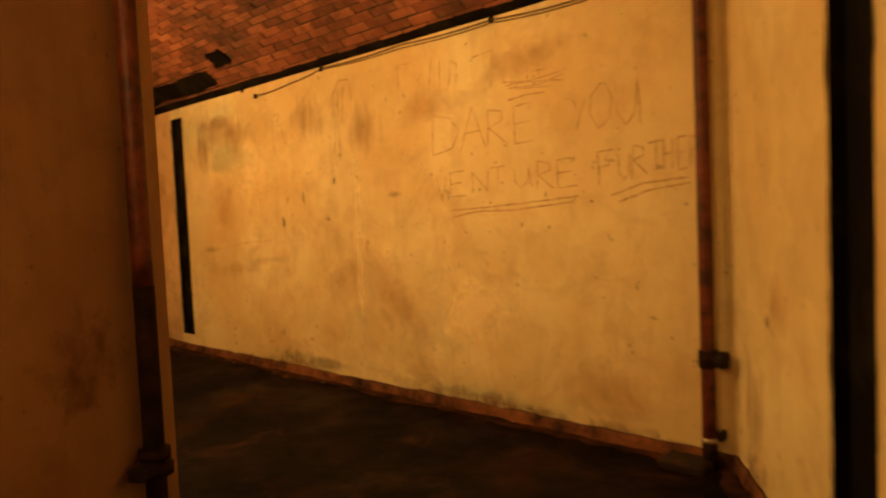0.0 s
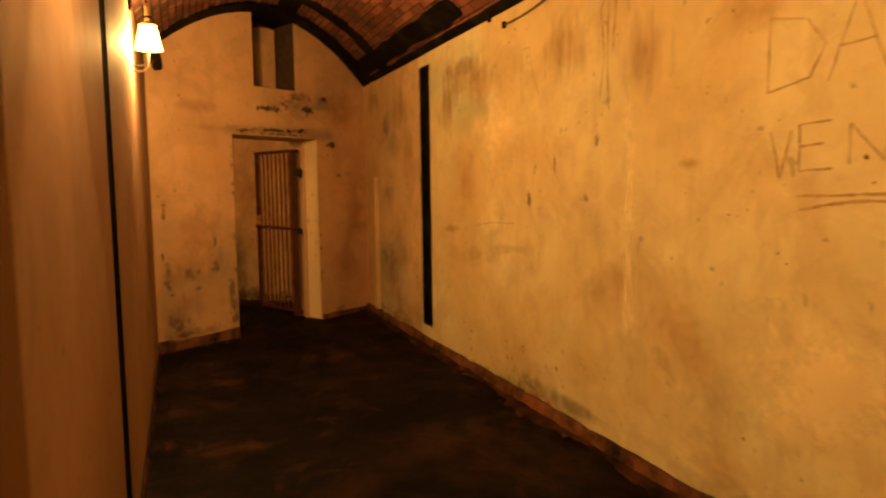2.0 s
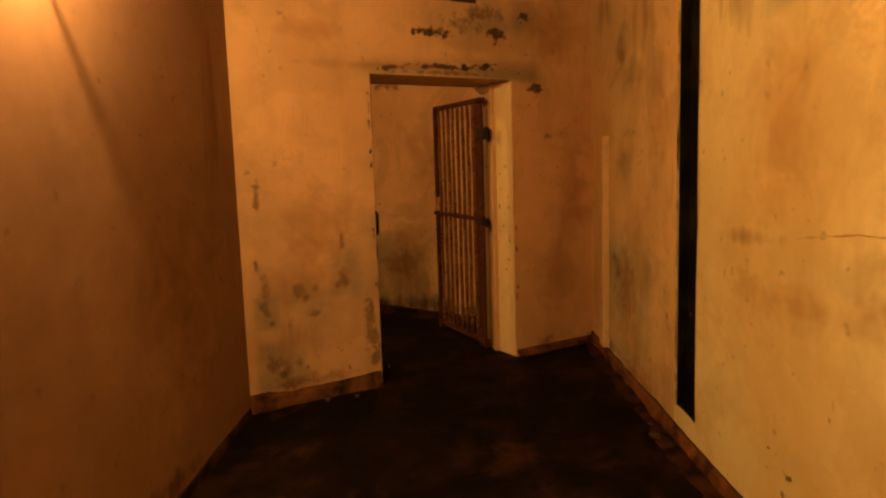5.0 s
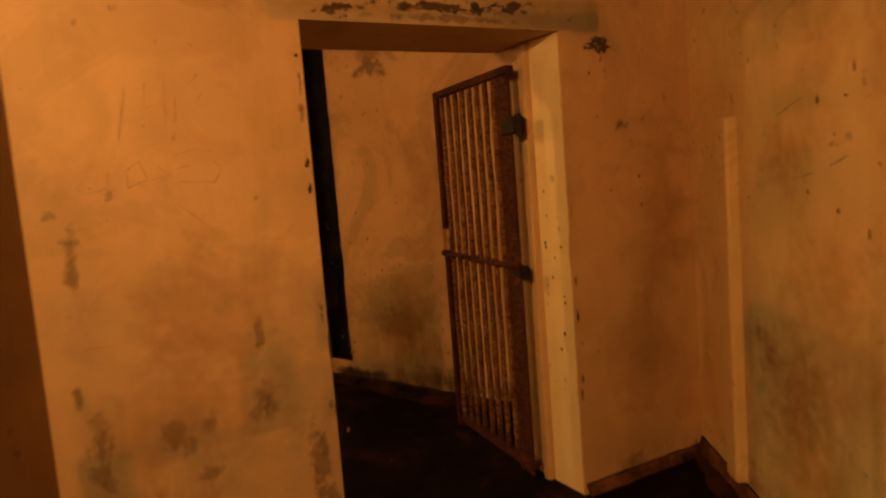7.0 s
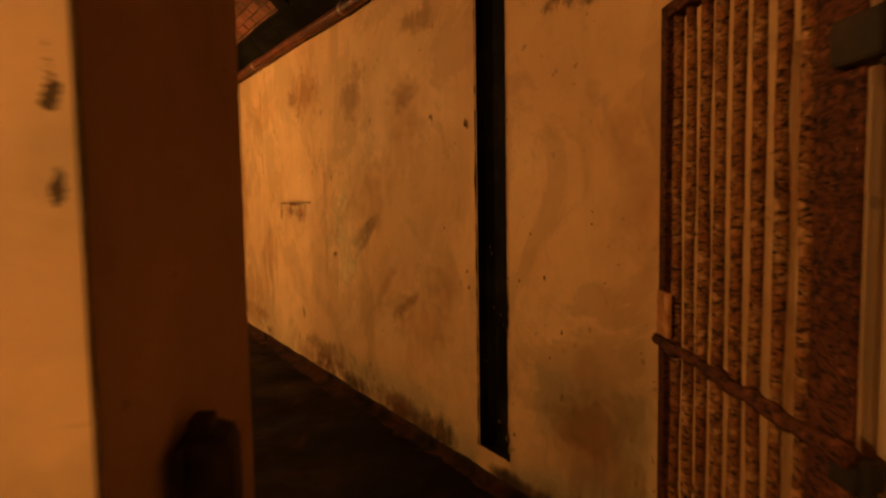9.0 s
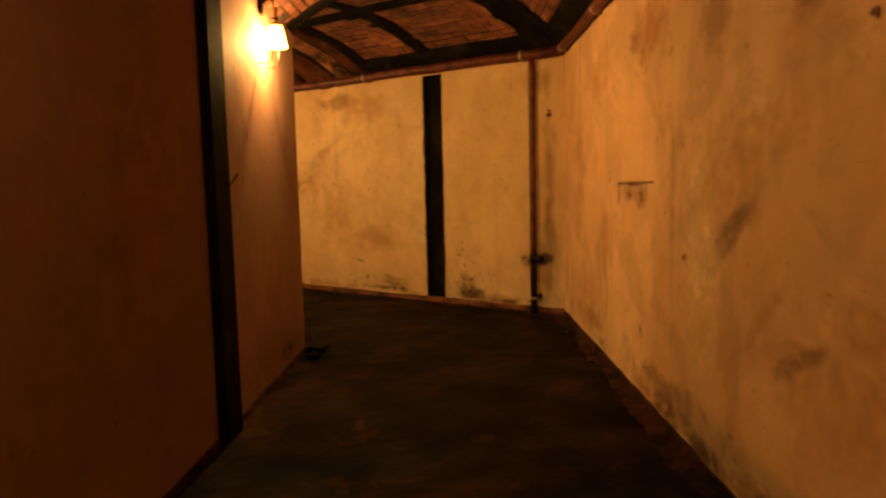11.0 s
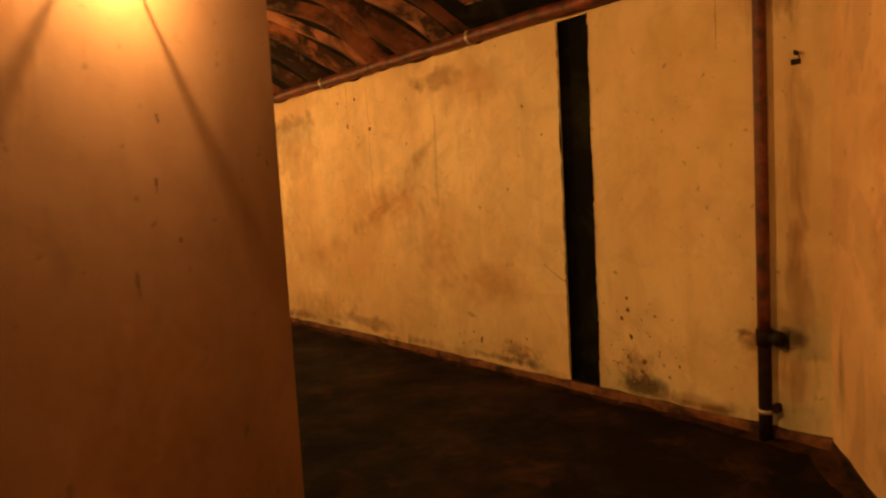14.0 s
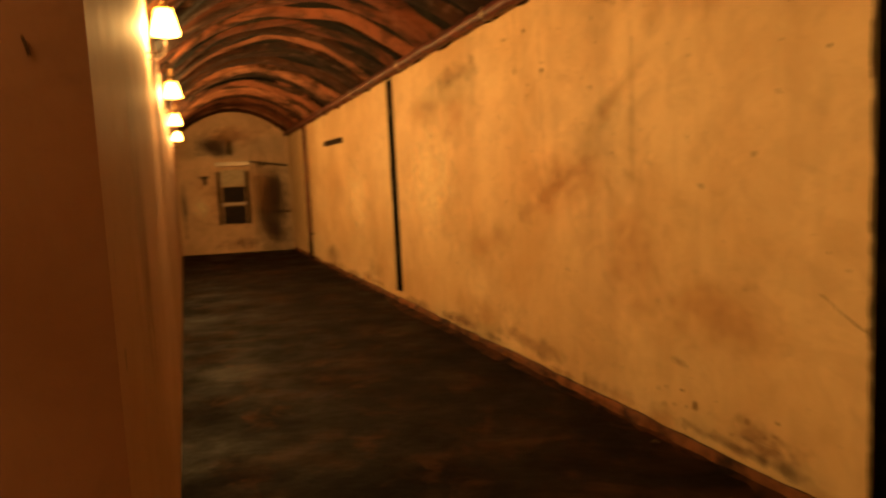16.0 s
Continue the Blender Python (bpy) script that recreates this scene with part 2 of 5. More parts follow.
class Wall:
    """A straight wall on the plan from a to b; inner is a point on its visible side."""

    def __init__(self, a, b, inner):
        self.a, self.d = Vector(a), Vector(b) - Vector(a)
        self.length = self.d.length
        self.d.normalize()
        n = Vector((-self.d.y, self.d.x))
        self.n = n if n.dot(Vector(inner) - self.a) > 0 else -n

    def at(self, s, z, out=0.0):
        p = self.a + self.d * s + self.n * out
        return Vector((p.x, p.y, z))

    def s_of(self, x, y):
        return (Vector((x, y)) - self.a).dot(self.d)

    def frame_at(self, s, z, out=0.0):
        """Axes: x along the wall, y out of it towards the room, z up."""
        m = Matrix((( self.d.x, self.n.x, 0), (self.d.y, self.n.y, 0), (0, 0, 1))).to_4x4()
        return Matrix.Translation(self.at(s, z, out)) @ m


def build_wall(name, w, z0, z1, thick, holes=(), recesses=(), mat=None, ext=(0.0, 0.0), recess_depth=0.05, label=""):
    """Panels with openings (through) and recesses (to a depth)."""
    ss = sorted({-ext[0], w.length + ext[1], *(v for h in (*holes, *recesses) for v in h[:2])})
    zs = sorted({z0, z1, *(v for h in (*holes, *recesses) for v in h[2:4])})

    def kind(i, j):
        if not (0 <= i < len(ss) - 1 and 0 <= j < len(zs) - 1):
            return "none"
        s, z = (ss[i] + ss[i + 1]) / 2, (zs[j] + zs[j + 1]) / 2
        for h in holes:
            if h[0] < s < h[1] and h[2] < z < h[3]:
                return "hole"
        for h in recesses:
            if h[0] < s < h[1] and h[2] < z < h[3]:
                return "recess"
        return "solid"

    front = {"solid": 0.0, "recess": -recess_depth, "hole": -thick, "none": -thick}
    verts, faces, fm = [], [], []

    def quad(p, m):
        k = len(verts)
        verts.extend(p)
        faces.append((k, k + 1, k + 2, k + 3))
        fm.append(m)

    for i in range(len(ss) - 1):
        for j in range(len(zs) - 1):
            k = kind(i, j)
            if k == "hole":
                continue
            a, b, c, d = ss[i], ss[i + 1], zs[j], zs[j + 1]
            f = front[k]
            mi = 1 if k == "recess" else 0
            quad([w.at(a, c, f), w.at(b, c, f), w.at(b, d, f), w.at(a, d, f)], mi)
            quad([w.at(a, c, -thick), w.at(a, d, -thick), w.at(b, d, -thick), w.at(b, c, -thick)], 0)
            for di, dj, e in ((-1, 0, (a, c, a, d)), (1, 0, (b, c, b, d)), (0, -1, (a, c, b, c)), (0, 1, (a, d, b, d))):
                o = kind(i + di, j + dj)
                if front[o] < f:
                    s0, q0, s1, q1 = e
                    quad([w.at(s0, q0, f), w.at(s1, q1, f), w.at(s1, q1, front[o]), w.at(s0, q0, front[o])], 1 if o == "recess" else 0)
    me = mesh_of(name, verts, faces, [mat, M_TAR], fm)
    bm = bmesh.new()
    bm.from_mesh(me)
    bmesh.ops.remove_doubles(bm, verts=bm.verts, dist=0.0005)
    bmesh.ops.recalc_face_normals(bm, faces=bm.faces)
    bm.to_mesh(me)
    bm.free()
    return tagged(new(name, me), label, "wall", kind="structure")


MID = [((C[i][0] + E[i][0] + C[i + 1][0] + E[i + 1][0]) / 4, (C[i][1] + E[i][1] + C[i + 1][1] + E[i + 1][1]) / 4) for i in range(4)]
W = [Wall(C[i], C[i + 1], MID[i]) for i in range(4)]
I = [Wall(E[i], E[i + 1], MID[i]) for i in range(4)]
P1 = Wall((E[2][0] + 0.06, E[2][1] + 0.036), (C[2][0] + 0.06, C[2][1] + 0.036), MID[1])
P1_THICK = 0.49


def chase(w, x, y, width, z0, z1):
    s = w.s_of(x, y)
    return (s - width / 2, s + width / 2, z0, z1)


TOP = SPRING + 0.10
build_wall("wall_outer_1", W[0], -0.1, TOP, THICK, recesses=[chase(W[0], 0.24, 2.47, 0.33, 0.10, 2.66)], mat=M_OUT, label="cream distempered plaster wall with a black vertical joint")
build_wall("wall_outer_2", W[1], -0.1, TOP, THICK, recesses=[chase(W[1], -6.70, 3.69, 0.25, 0.19, 2.61)], mat=M_OUT, label="cream distempered plaster wall scratched with handwriting")
build_wall("wall_outer_3", W[2], -0.1, TOP, THICK, recesses=[chase(W[2], -10.54, 1.53, 0.25, 0.17, 2.60)], mat=M_OUT2, label="stained cream plaster wall with a black vertical joint")
S3, S4 = W[3].s_of(-13.46, -4.71), W[3].s_of(-11.49, -10.70)
build_wall("wall_outer_4", W[3], -0.1, TOP, THICK, recesses=[(S3 - 0.13, S3 + 0.13, 0.03, 2.68), (S4 - 0.12, S4 + 0.12, 0.14, 2.68)], mat=M_OUT3, label="long cream plaster wall with black vertical joints")
build_wall("wall_inner_1", I[0], -0.1, TOP, THICK, mat=M_IN_SHADE, label="plastered inner wall, its shade put into a dull brown colour")
build_wall("wall_inner_2", I[1], -0.1, TOP, THICK, recesses=[chase(I[1], -3.61, 1.26, 0.24, 0.0, 2.7)], mat=M_IN_SHADE, label="plastered inner wall with a black joint, shade put into its dull brown colour")
build_wall("wall_inner_3", I[2], -0.1, TOP, THICK, mat=M_IN_SHADE2, label="plastered inner wall of the short gallery, shade put into its dull brown colour")
build_wall("wall_inner_4", I[3], -0.1, TOP, THICK, mat=M_IN_SHADE, label="plastered inner wall of the long gallery, shade put into its dull brown colour")
DS0, DS1 = P1.s_of(-7.91, 2.07) - 0.035, P1.s_of(-8.46, 3.00) + 0.015
WS0, WS1 = P1.s_of(-8.04, 2.29), P1.s_of(-8.35, 2.75)
partition = build_wall("wall_partition", P1, -0.1, SPRING + RISE + 0.12, P1_THICK, holes=[(DS0, DS1, -0.1, 2.055), (WS0, WS1, 2.56, 3.6)], mat=M_PART, ext=(0.07, 0.0), label="cream plaster cross wall with a doorway and a small vent opening")
END = Wall(C[4], E[4], MID[3])
build_wall("wall_end", END, -0.1, SPRING + RISE + 0.12, 0.3, mat=M_PART, label="patchy plaster wall closing the long gallery")
BACK = Wall(C[0], E[0], MID[0])
build_wall("wall_back", BACK, -0.1, SPRING + RISE + 0.12, 0.3, mat=M_PART, label="plain plaster wall behind the start")

# floor
bm = bmesh.new()
box(bm, (24, 30, 0.3), pose(-6, -7, -0.15))
tagged(part("floor", bm, M_FLOOR), "dark stained damp concrete floor", "floor", kind="structure")


# ---- vaulted ceiling ----
def vault_point(i, u, v, off=0.0):
    c = Vector(C[i]).lerp(Vector(C[i + 1]), v)
    e = Vector(E[i]).lerp(Vector(E[i + 1]), v)
    p = c.lerp(e, u)
    k = 2 * u - 1
    z = SPRING + RISE * (1 - k * k) - off
    return Vector((p.x, p.y, z))


def vault_shell(i):
    nu, nv = 24, 16
    verts, faces = [], []
    for off in (0.0, -0.2):
        for a in range(nu + 1):
            for b in range(nv + 1):
                u = -0.06 + 1.12 * a / nu
                verts.append(vault_point(i, u, b / nv, off))
    n = (nu + 1) * (nv + 1)
    for a in range(nu):
        for b in range(nv):
            k = a * (nv + 1) + b
            q = (k, k + 1, k + nv + 2, k + nv + 1)
            faces += [q, tuple(n + t for t in q[::-1])]
    return verts, faces


def pieces(i, along, across, gap, depth, jitter, rng, vmax=1.0):
    """Bricks laid along the gallery, or boards across it, each with its own edges."""
    length = (Vector(C[i + 1]) - Vector(C[i]) + Vector(E[i + 1]) - Vector(E[i])).length / 2
    arc = 2.85
    rows = max(1, round(arc / across))
    verts, faces = [], []
    for r in range(rows):
        u0, u1 = r / rows, (r + 1) / rows
        gu = gap / arc
        cols = max(1, round(length / along))
        shift = 0.5 * (r % 2)
        for c in range(-1, cols + 1):
            v0, v1 = (c + shift) / cols, (c + shift + 1) / cols
            gv = gap / length
            a, b = max(v0 + gv / 2, 0.0), min(v1 - gv / 2, vmax)
            if b - a < 0.002 or rng.random() < 0.018:
                continue
            dz = depth + jitter * (rng.random() - 0.5) * 2
            ju, jv = (rng.random() - 0.5) * gu * 0.5, (rng.random() - 0.5) * gv * 0.5
            k = len(verts)
            for off, inset in ((-0.01, 0.0), (dz, 0.10)):
                iu, iv = inset * gu * 2, inset * gv * 2
                for uu, vv in ((u0 + gu / 2 + iu + ju, a + iv), (u0 + gu / 2 + iu + ju, b - iv), (u1 - gu / 2 - iu + ju, b - iv), (u1 - gu / 2 - iu + ju, a + iv)):
                    verts.append(vault_point(i, uu, vv, off))
            faces += [(k + 4, k + 5, k + 6, k + 7)] + [(k + q, k + (q + 1) % 4, k + 4 + (q + 1) % 4, k + 4 + q) for q in range(4)]
    return verts, faces


def ribs(i, width, depth, rng, start=0.0):
    """Uneven rendered bays across the vault, bulging between dark seams."""
    length = (Vector(C[i + 1]) - Vector(C[i]) + Vector(E[i + 1]) - Vector(E[i])).length / 2
    verts, faces = [], []
    v, nu = start, 22
    while v < 1.0:
        wv = width * (0.6 + 0.9 * rng.random()) / length
        a, b = v, min(v + wv, 1.0)
        nv = 5
        k = len(verts)
        d0 = depth * (0.5 + rng.random())
        for x in range(nu + 1):
            u = x / nu
            sway = 0.006 * math.sin(u * 9 + v * 40) + 0.004 * math.sin(u * 21 + v * 90)
            for y in range(nv + 1):
                t = y / nv
                bulge = d0 * math.sin(math.pi * t) ** 0.5 - 0.012
                verts.append(vault_point(i, u, a + (b - a) * (0.02 + 0.96 * t) + sway * math.sin(math.pi * a), bulge))
        for x in range(nu):
            for y in range(nv):
                q = k + x * (nv + 1) + y
                faces.append((q, q + 1, q + nv + 2, q + nv + 1))
        v = b
    return verts, faces


def ceiling(i, kind, name, label):
    rng = random.Random(40 + i)
    v0, f0 = vault_shell(i)
    if kind == "brick":
        v1, f1 = pieces(i, 0.215, 0.068, 0.012, 0.010, 0.006, rng)
        m = M_BRICK
    else:
        v1, f1 = ribs(i, 0.44, 0.055, rng, 0.15)
        m = M_BOARD
    n = len(v0)
    verts, faces, fm = v0 + v1, f0 + [tuple(n + q for q in f) for f in f1], [0] * len(f0) + [1] * len(f1)
    smooth = [kind != "brick"] * len(faces)
    if kind != "brick":
        v2, f2 = pieces(i, 0.215, 0.068, 0.012, 0.010, 0.006, rng, 0.15)
        n = len(verts)
        verts, faces = verts + v2, faces + [tuple(n + q for q in f) for f in f2]
        fm, smooth = fm + [2] * len(f2), smooth + [False] * len(f2)
    me = mesh_of(name, verts, faces, [M_MORTAR if kind == "brick" else M_TAR, m, M_BRICK], fm)
    me.polygons.foreach_set("use_smooth", smooth)
    return tagged(new(name, me), label, "ceiling", kind="structure")


ceiling(0, "brick", "ceiling_1", "sooty red brick barrel vault")
ceiling(1, "brick", "ceiling_2", "sooty red brick barrel vault")
ceiling(2, "brick", "ceiling_3", "sooty red brick barrel vault crossed by tar bands")
ceiling(3, "ribs", "ceiling_4", "sooty brown rendered barrel vault with uneven bays")


def band(i, u0, u1, v0, v1, off=0.026, rag=0.006, nu=16, nv=16):
    """A ragged strip of tar laid on the vault."""
    rng = random.Random(int(1000 * (u0 + 3 * v0)) + i)
    verts, faces = [], []
    for layer in (off, off - 0.03):
        for a in range(nu + 1):
            for b in range(nv + 1):
                u = u0 + (u1 - u0) * a / nu
                v = v0 + (v1 - v0) * b / nv
                if layer == off:
                    ru, rv = rng.uniform(-rag, rag), rng.uniform(-rag, rag) * 0.4
                    if a not in (0, nu):
                        ru = 0
                    if b not in (0, nv):
                        rv = 0
                    u, v = u + ru, min(max(v + rv, 0.0), 1.0)
                verts.append(vault_point(i, min(max(u, 0.0), 1.0), v, layer + (0.004 * rng.random() if layer == off else 0)))
    n = (nu + 1) * (nv + 1)
    for a in range(nu):
        for b in range(nv):
            k = a * (nv + 1) + b
            faces.append((k, k + 1, k + nv + 2, k + nv + 1))
    edge = [a * (nv + 1) for a in range(nu + 1)] + [nu * (nv + 1) + b for b in range(1, nv + 1)] + [a * (nv + 1) + nv for a in range(nu - 1, -1, -1)] + [b for b in range(nv - 1, 0, -1)]
    for p, q in zip(edge, edge[1:] + edge[:1]):
        faces.append((p, q, n + q, n + p))
    me = mesh_of("tar_band", verts, faces, [M_TAR])
    return tagged(new("tar_band", me), "ragged black tar band on the brick vault", "tar band", group="tar bands on the vaults", kind="structure")


# The strip (1, 0.0, 0.018, 0.0, 0.94) draws the dark springing crack, not tar
for args in [(1, 0.0, 1.0, 0.94, 1.0), (1, 0.02, 0.5, 0.855, 0.885), (1, 0.035, 0.09, 0.60, 0.94), (1, 0.09, 0.14, 0.54, 0.575), (1, 0.40, 0.48, 0.885, 0.94), (1, 0.0, 0.018, 0.0, 0.94),
             (2, 0.0, 1.0, 0.0, 0.04), (2, 0.0, 1.0, 0.965, 1.0), (2, 0.02, 0.09, 0.35, 0.965), (2, 0.34, 0.39, 0.35, 0.965), (2, 0.0, 1.0, 0.60, 0.63),
             (3, 0.0, 1.0, 0.0, 0.016), (3, 0.02, 0.09, 0.016, 0.16), (3, 0.09, 0.85, 0.085, 0.097), (3, 0.34, 0.39, 0.016, 0.145),
             (3, 0.0, 1.0, 0.145, 0.16), (3, 0.0, 1.0, 0.43, 0.45), (3, 0.0, 1.0, 0.70, 0.715), (3, 0.0, 1.0, 0.955, 0.965)]:
    band(*args)


# ---- plinth along the walls ----
def apron(w, s0, s1, seed):
    """Fallen red-brown dirt lying on the floor along the skirting, with a ragged outer edge."""
    n = max(2, int((s1 - s0) / 0.05))
    verts, faces = [], []
    r = random.Random(90 + seed)
    for k in range(n + 1):
        s = s0 + (s1 - s0) * k / n
        reach = 0.05 + 0.09 * max(0.0, 0.5 + noise.noise((s * 1.4, seed * 2.7, 1.0))) + 0.05 * noise.noise((s * 9.0, seed, 2.0)) + 0.008 * r.random()
        for o, z in ((0.0, 0.016), (reach * 0.4, 0.010 + 0.0015 * r.random()), (max(reach, 0.03), 0.002)):
            verts.append(w.at(s, z, o))
    for k in range(n):
        for q in range(2):
            c = 3 * k + q
            faces.append((c, c + 3, c + 4, c + 1))
    me = mesh_of("floor_dirt", verts, faces, [M_DIRT])
    return tagged(new("floor_dirt", me), "crumbled red-brown plaster dirt along the skirting", "dirt", kind="stuff")


def plinth(w, s0, s1, height=0.075, proud=0.018, seed=1, mat=None):
    """Crumbling skirting: its top edge wavers and is broken away in places."""
    n = max(2, int((s1 - s0) / 0.055))
    verts, faces = [], []
    for k in range(n + 1):
        s = s0 + (s1 - s0) * k / n
        a = noise.noise((s * 1.1, seed * 7.3, 0.0))
        b = noise.noise((s * 7.0, seed * 3.1, 5.0))
        h = max(0.012, height * (0.95 + 0.16 * a + 0.14 * b - (0.35 if a < -0.33 else 0.0)))
        p = max(0.004, proud * (1.0 + 0.7 * b))
        for o, z in ((p + 0.014 + 0.012 * b, -0.02), (p + 0.006 * a, h * 0.7), (p * 0.5, h), (-0.01, h + 0.006)):
            verts.append(w.at(s, z, o))
    for k in range(n):
        for q in range(3):
            c = 4 * k + q
            faces.append((c, c + 4, c + 5, c + 1))
    fm = [0, 0, 1] * n + [0, 0]
    faces += [(0, 1, 2, 3), tuple(4 * n + q for q in (3, 2, 1, 0))]
    me = mesh_of("baseboard", verts, faces, [mat or M_PLINTH, M_BLACK], fm)
    if seed < 6:
        apron(w, s0, s1, seed)
    return tagged(new("baseboard", me), "crumbling red-brown stained plaster skirting", "skirting", kind="structure")


plinth(W[0], 0, W[0].length, seed=2)
plinth(W[1], 0, W[1].length, 0.085, seed=3)
plinth(W[2], 0.5, W[2].length, 0.06, 0.02, seed=4, mat=M_DIRT)
plinth(W[3], 0, W[3].length, 0.065, seed=5)
plinth(P1, -0.05, DS0 - 0.01, 0.105, 0.02, seed=6)
plinth(P1, DS1 + 0.01, P1.length, 0.05, 0.02, seed=7)
plinth(I[1], 0.05, I[1].length, 0.04, 0.015, seed=8, mat=M_DIRT)
plinth(I[2], 0.6, I[2].length - 0.05, 0.04, 0.015, seed=9, mat=M_DIRT)


# ---- lamps ----
LAMP_OUT = 0.105


def wall_lamp(w, s, z, gain=1.0):
    root = tagged(new("wall_lamp"), "small lit yellow bucket-shaped lantern on a wall bracket", "wall lamp", group="lanterns along the inner wall")
    root.matrix_world = w.frame_at(s, z)
    o = LAMP_OUT
    bm = bmesh.new()
    box(bm, (0.07, 0.015, 0.11), pose(0, 0.0075, 0.22), 0.004)
    part("back_plate", bm, M_BLACK, root)
    bm = bmesh.new()
    tube(bm, [(0, 0.01, 0.23), (0, o * 0.55, 0.262), (0, o * 0.9, 0.258), (0, o, 0.20)], 0.009, 8)
    part("arm", bm, M_BLACK, root)
    bm = bmesh.new()
    tube(bm, [(0, o, 0.205), (0, o, 0.17), (0, o, 0.125), (0, o, 0.08)], 0.019, 12)
    neck = part("neck", bm, M_NECK, root, "pale lamp holder above the shade")
    bm = bmesh.new()
    tube(bm, [(0, o, 0.118), (0, o, 0.132)], 0.025, 12)
    part("ring", bm, M_BLACK, neck)
    bm = bmesh.new()
    bmesh.ops.create_cone(bm, cap_ends=True, segments=16, radius1=0.050, radius2=0.024, depth=0.018, matrix=pose(0, o, 0.088))
    part("cap", bm, M_BRASS, root)
    bm = bmesh.new()
    rings = []
    for r, zz in ((0.05, 0.08), (0.084, -0.07), (0.080, -0.07), (0.046, 0.08)):
        rings.append([bm.verts.new((r * math.cos(math.pi * k / 6 + math.pi / 12), o + r * math.sin(math.pi * k / 6 + math.pi / 12), zz)) for k in range(12)])
    for p, q in zip(rings, rings[1:] + rings[:1]):
        for k in range(12):
            bm.faces.new((p[k], p[(k + 1) % 12], q[(k + 1) % 12], q[k]))
    shade = part("shade", bm, M_SHADE, root, "glowing yellow tapered shade")
    for r, zz in ((0.0525, 0.078),):
        bm = bmesh.new()
        tube(bm, [(r * math.cos(2 * math.pi * k / 24), o + r * math.sin(2 * math.pi * k / 24), zz) for k in range(25)], 0.0028, 6)
        part("rim", bm, M_BRASS, shade, "thin yellow metal rim")
    bm = bmesh.new()
    bmesh.ops.create_uvsphere(bm, u_segments=14, v_segments=10, radius=0.03, matrix=pose(0, o, 0.022) @ Matrix.Diagonal((1, 1, 1.4, 1)))
    for f in bm.faces:
        f.smooth = True
    part("bulb", bm, M_BULB, root, "bright warm bulb")
    for side in (-1, 1):
        bm = bmesh.new()
        tube(bm, [(side * 0.105, 0.002, -0.19), (side * 0.10, o * 0.5, -0.192), (side * 0.088, o * 0.9, -0.17), (side * 0.075, o, -0.07)], 0.0045, 6)
        part("brace", bm, M_BLACK, root, "thin iron brace below the shade")
    light = bpy.data.lights.new("lamp_light", "POINT")
    light.energy, light.color, light.shadow_soft_size = LAMP_POWER * gain, LAMP_COLOUR, 0.013
    lob = new("lamp_light", light)
    lob.parent = root
    lob.location = (0, o, -0.036)
    return root


# I[2] at 0.9: unseen dim lantern added as fill light for W[2]
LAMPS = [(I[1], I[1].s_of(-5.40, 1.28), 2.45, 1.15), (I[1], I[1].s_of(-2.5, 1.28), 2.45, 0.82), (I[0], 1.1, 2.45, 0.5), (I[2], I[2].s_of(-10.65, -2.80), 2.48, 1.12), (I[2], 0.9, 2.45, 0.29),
         (I[3], 3.1, 2.45), (I[3], 5.9, 2.45), (I[3], 8.7, 2.45), (I[3], 11.6, 2.45)]
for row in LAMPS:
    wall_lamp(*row)


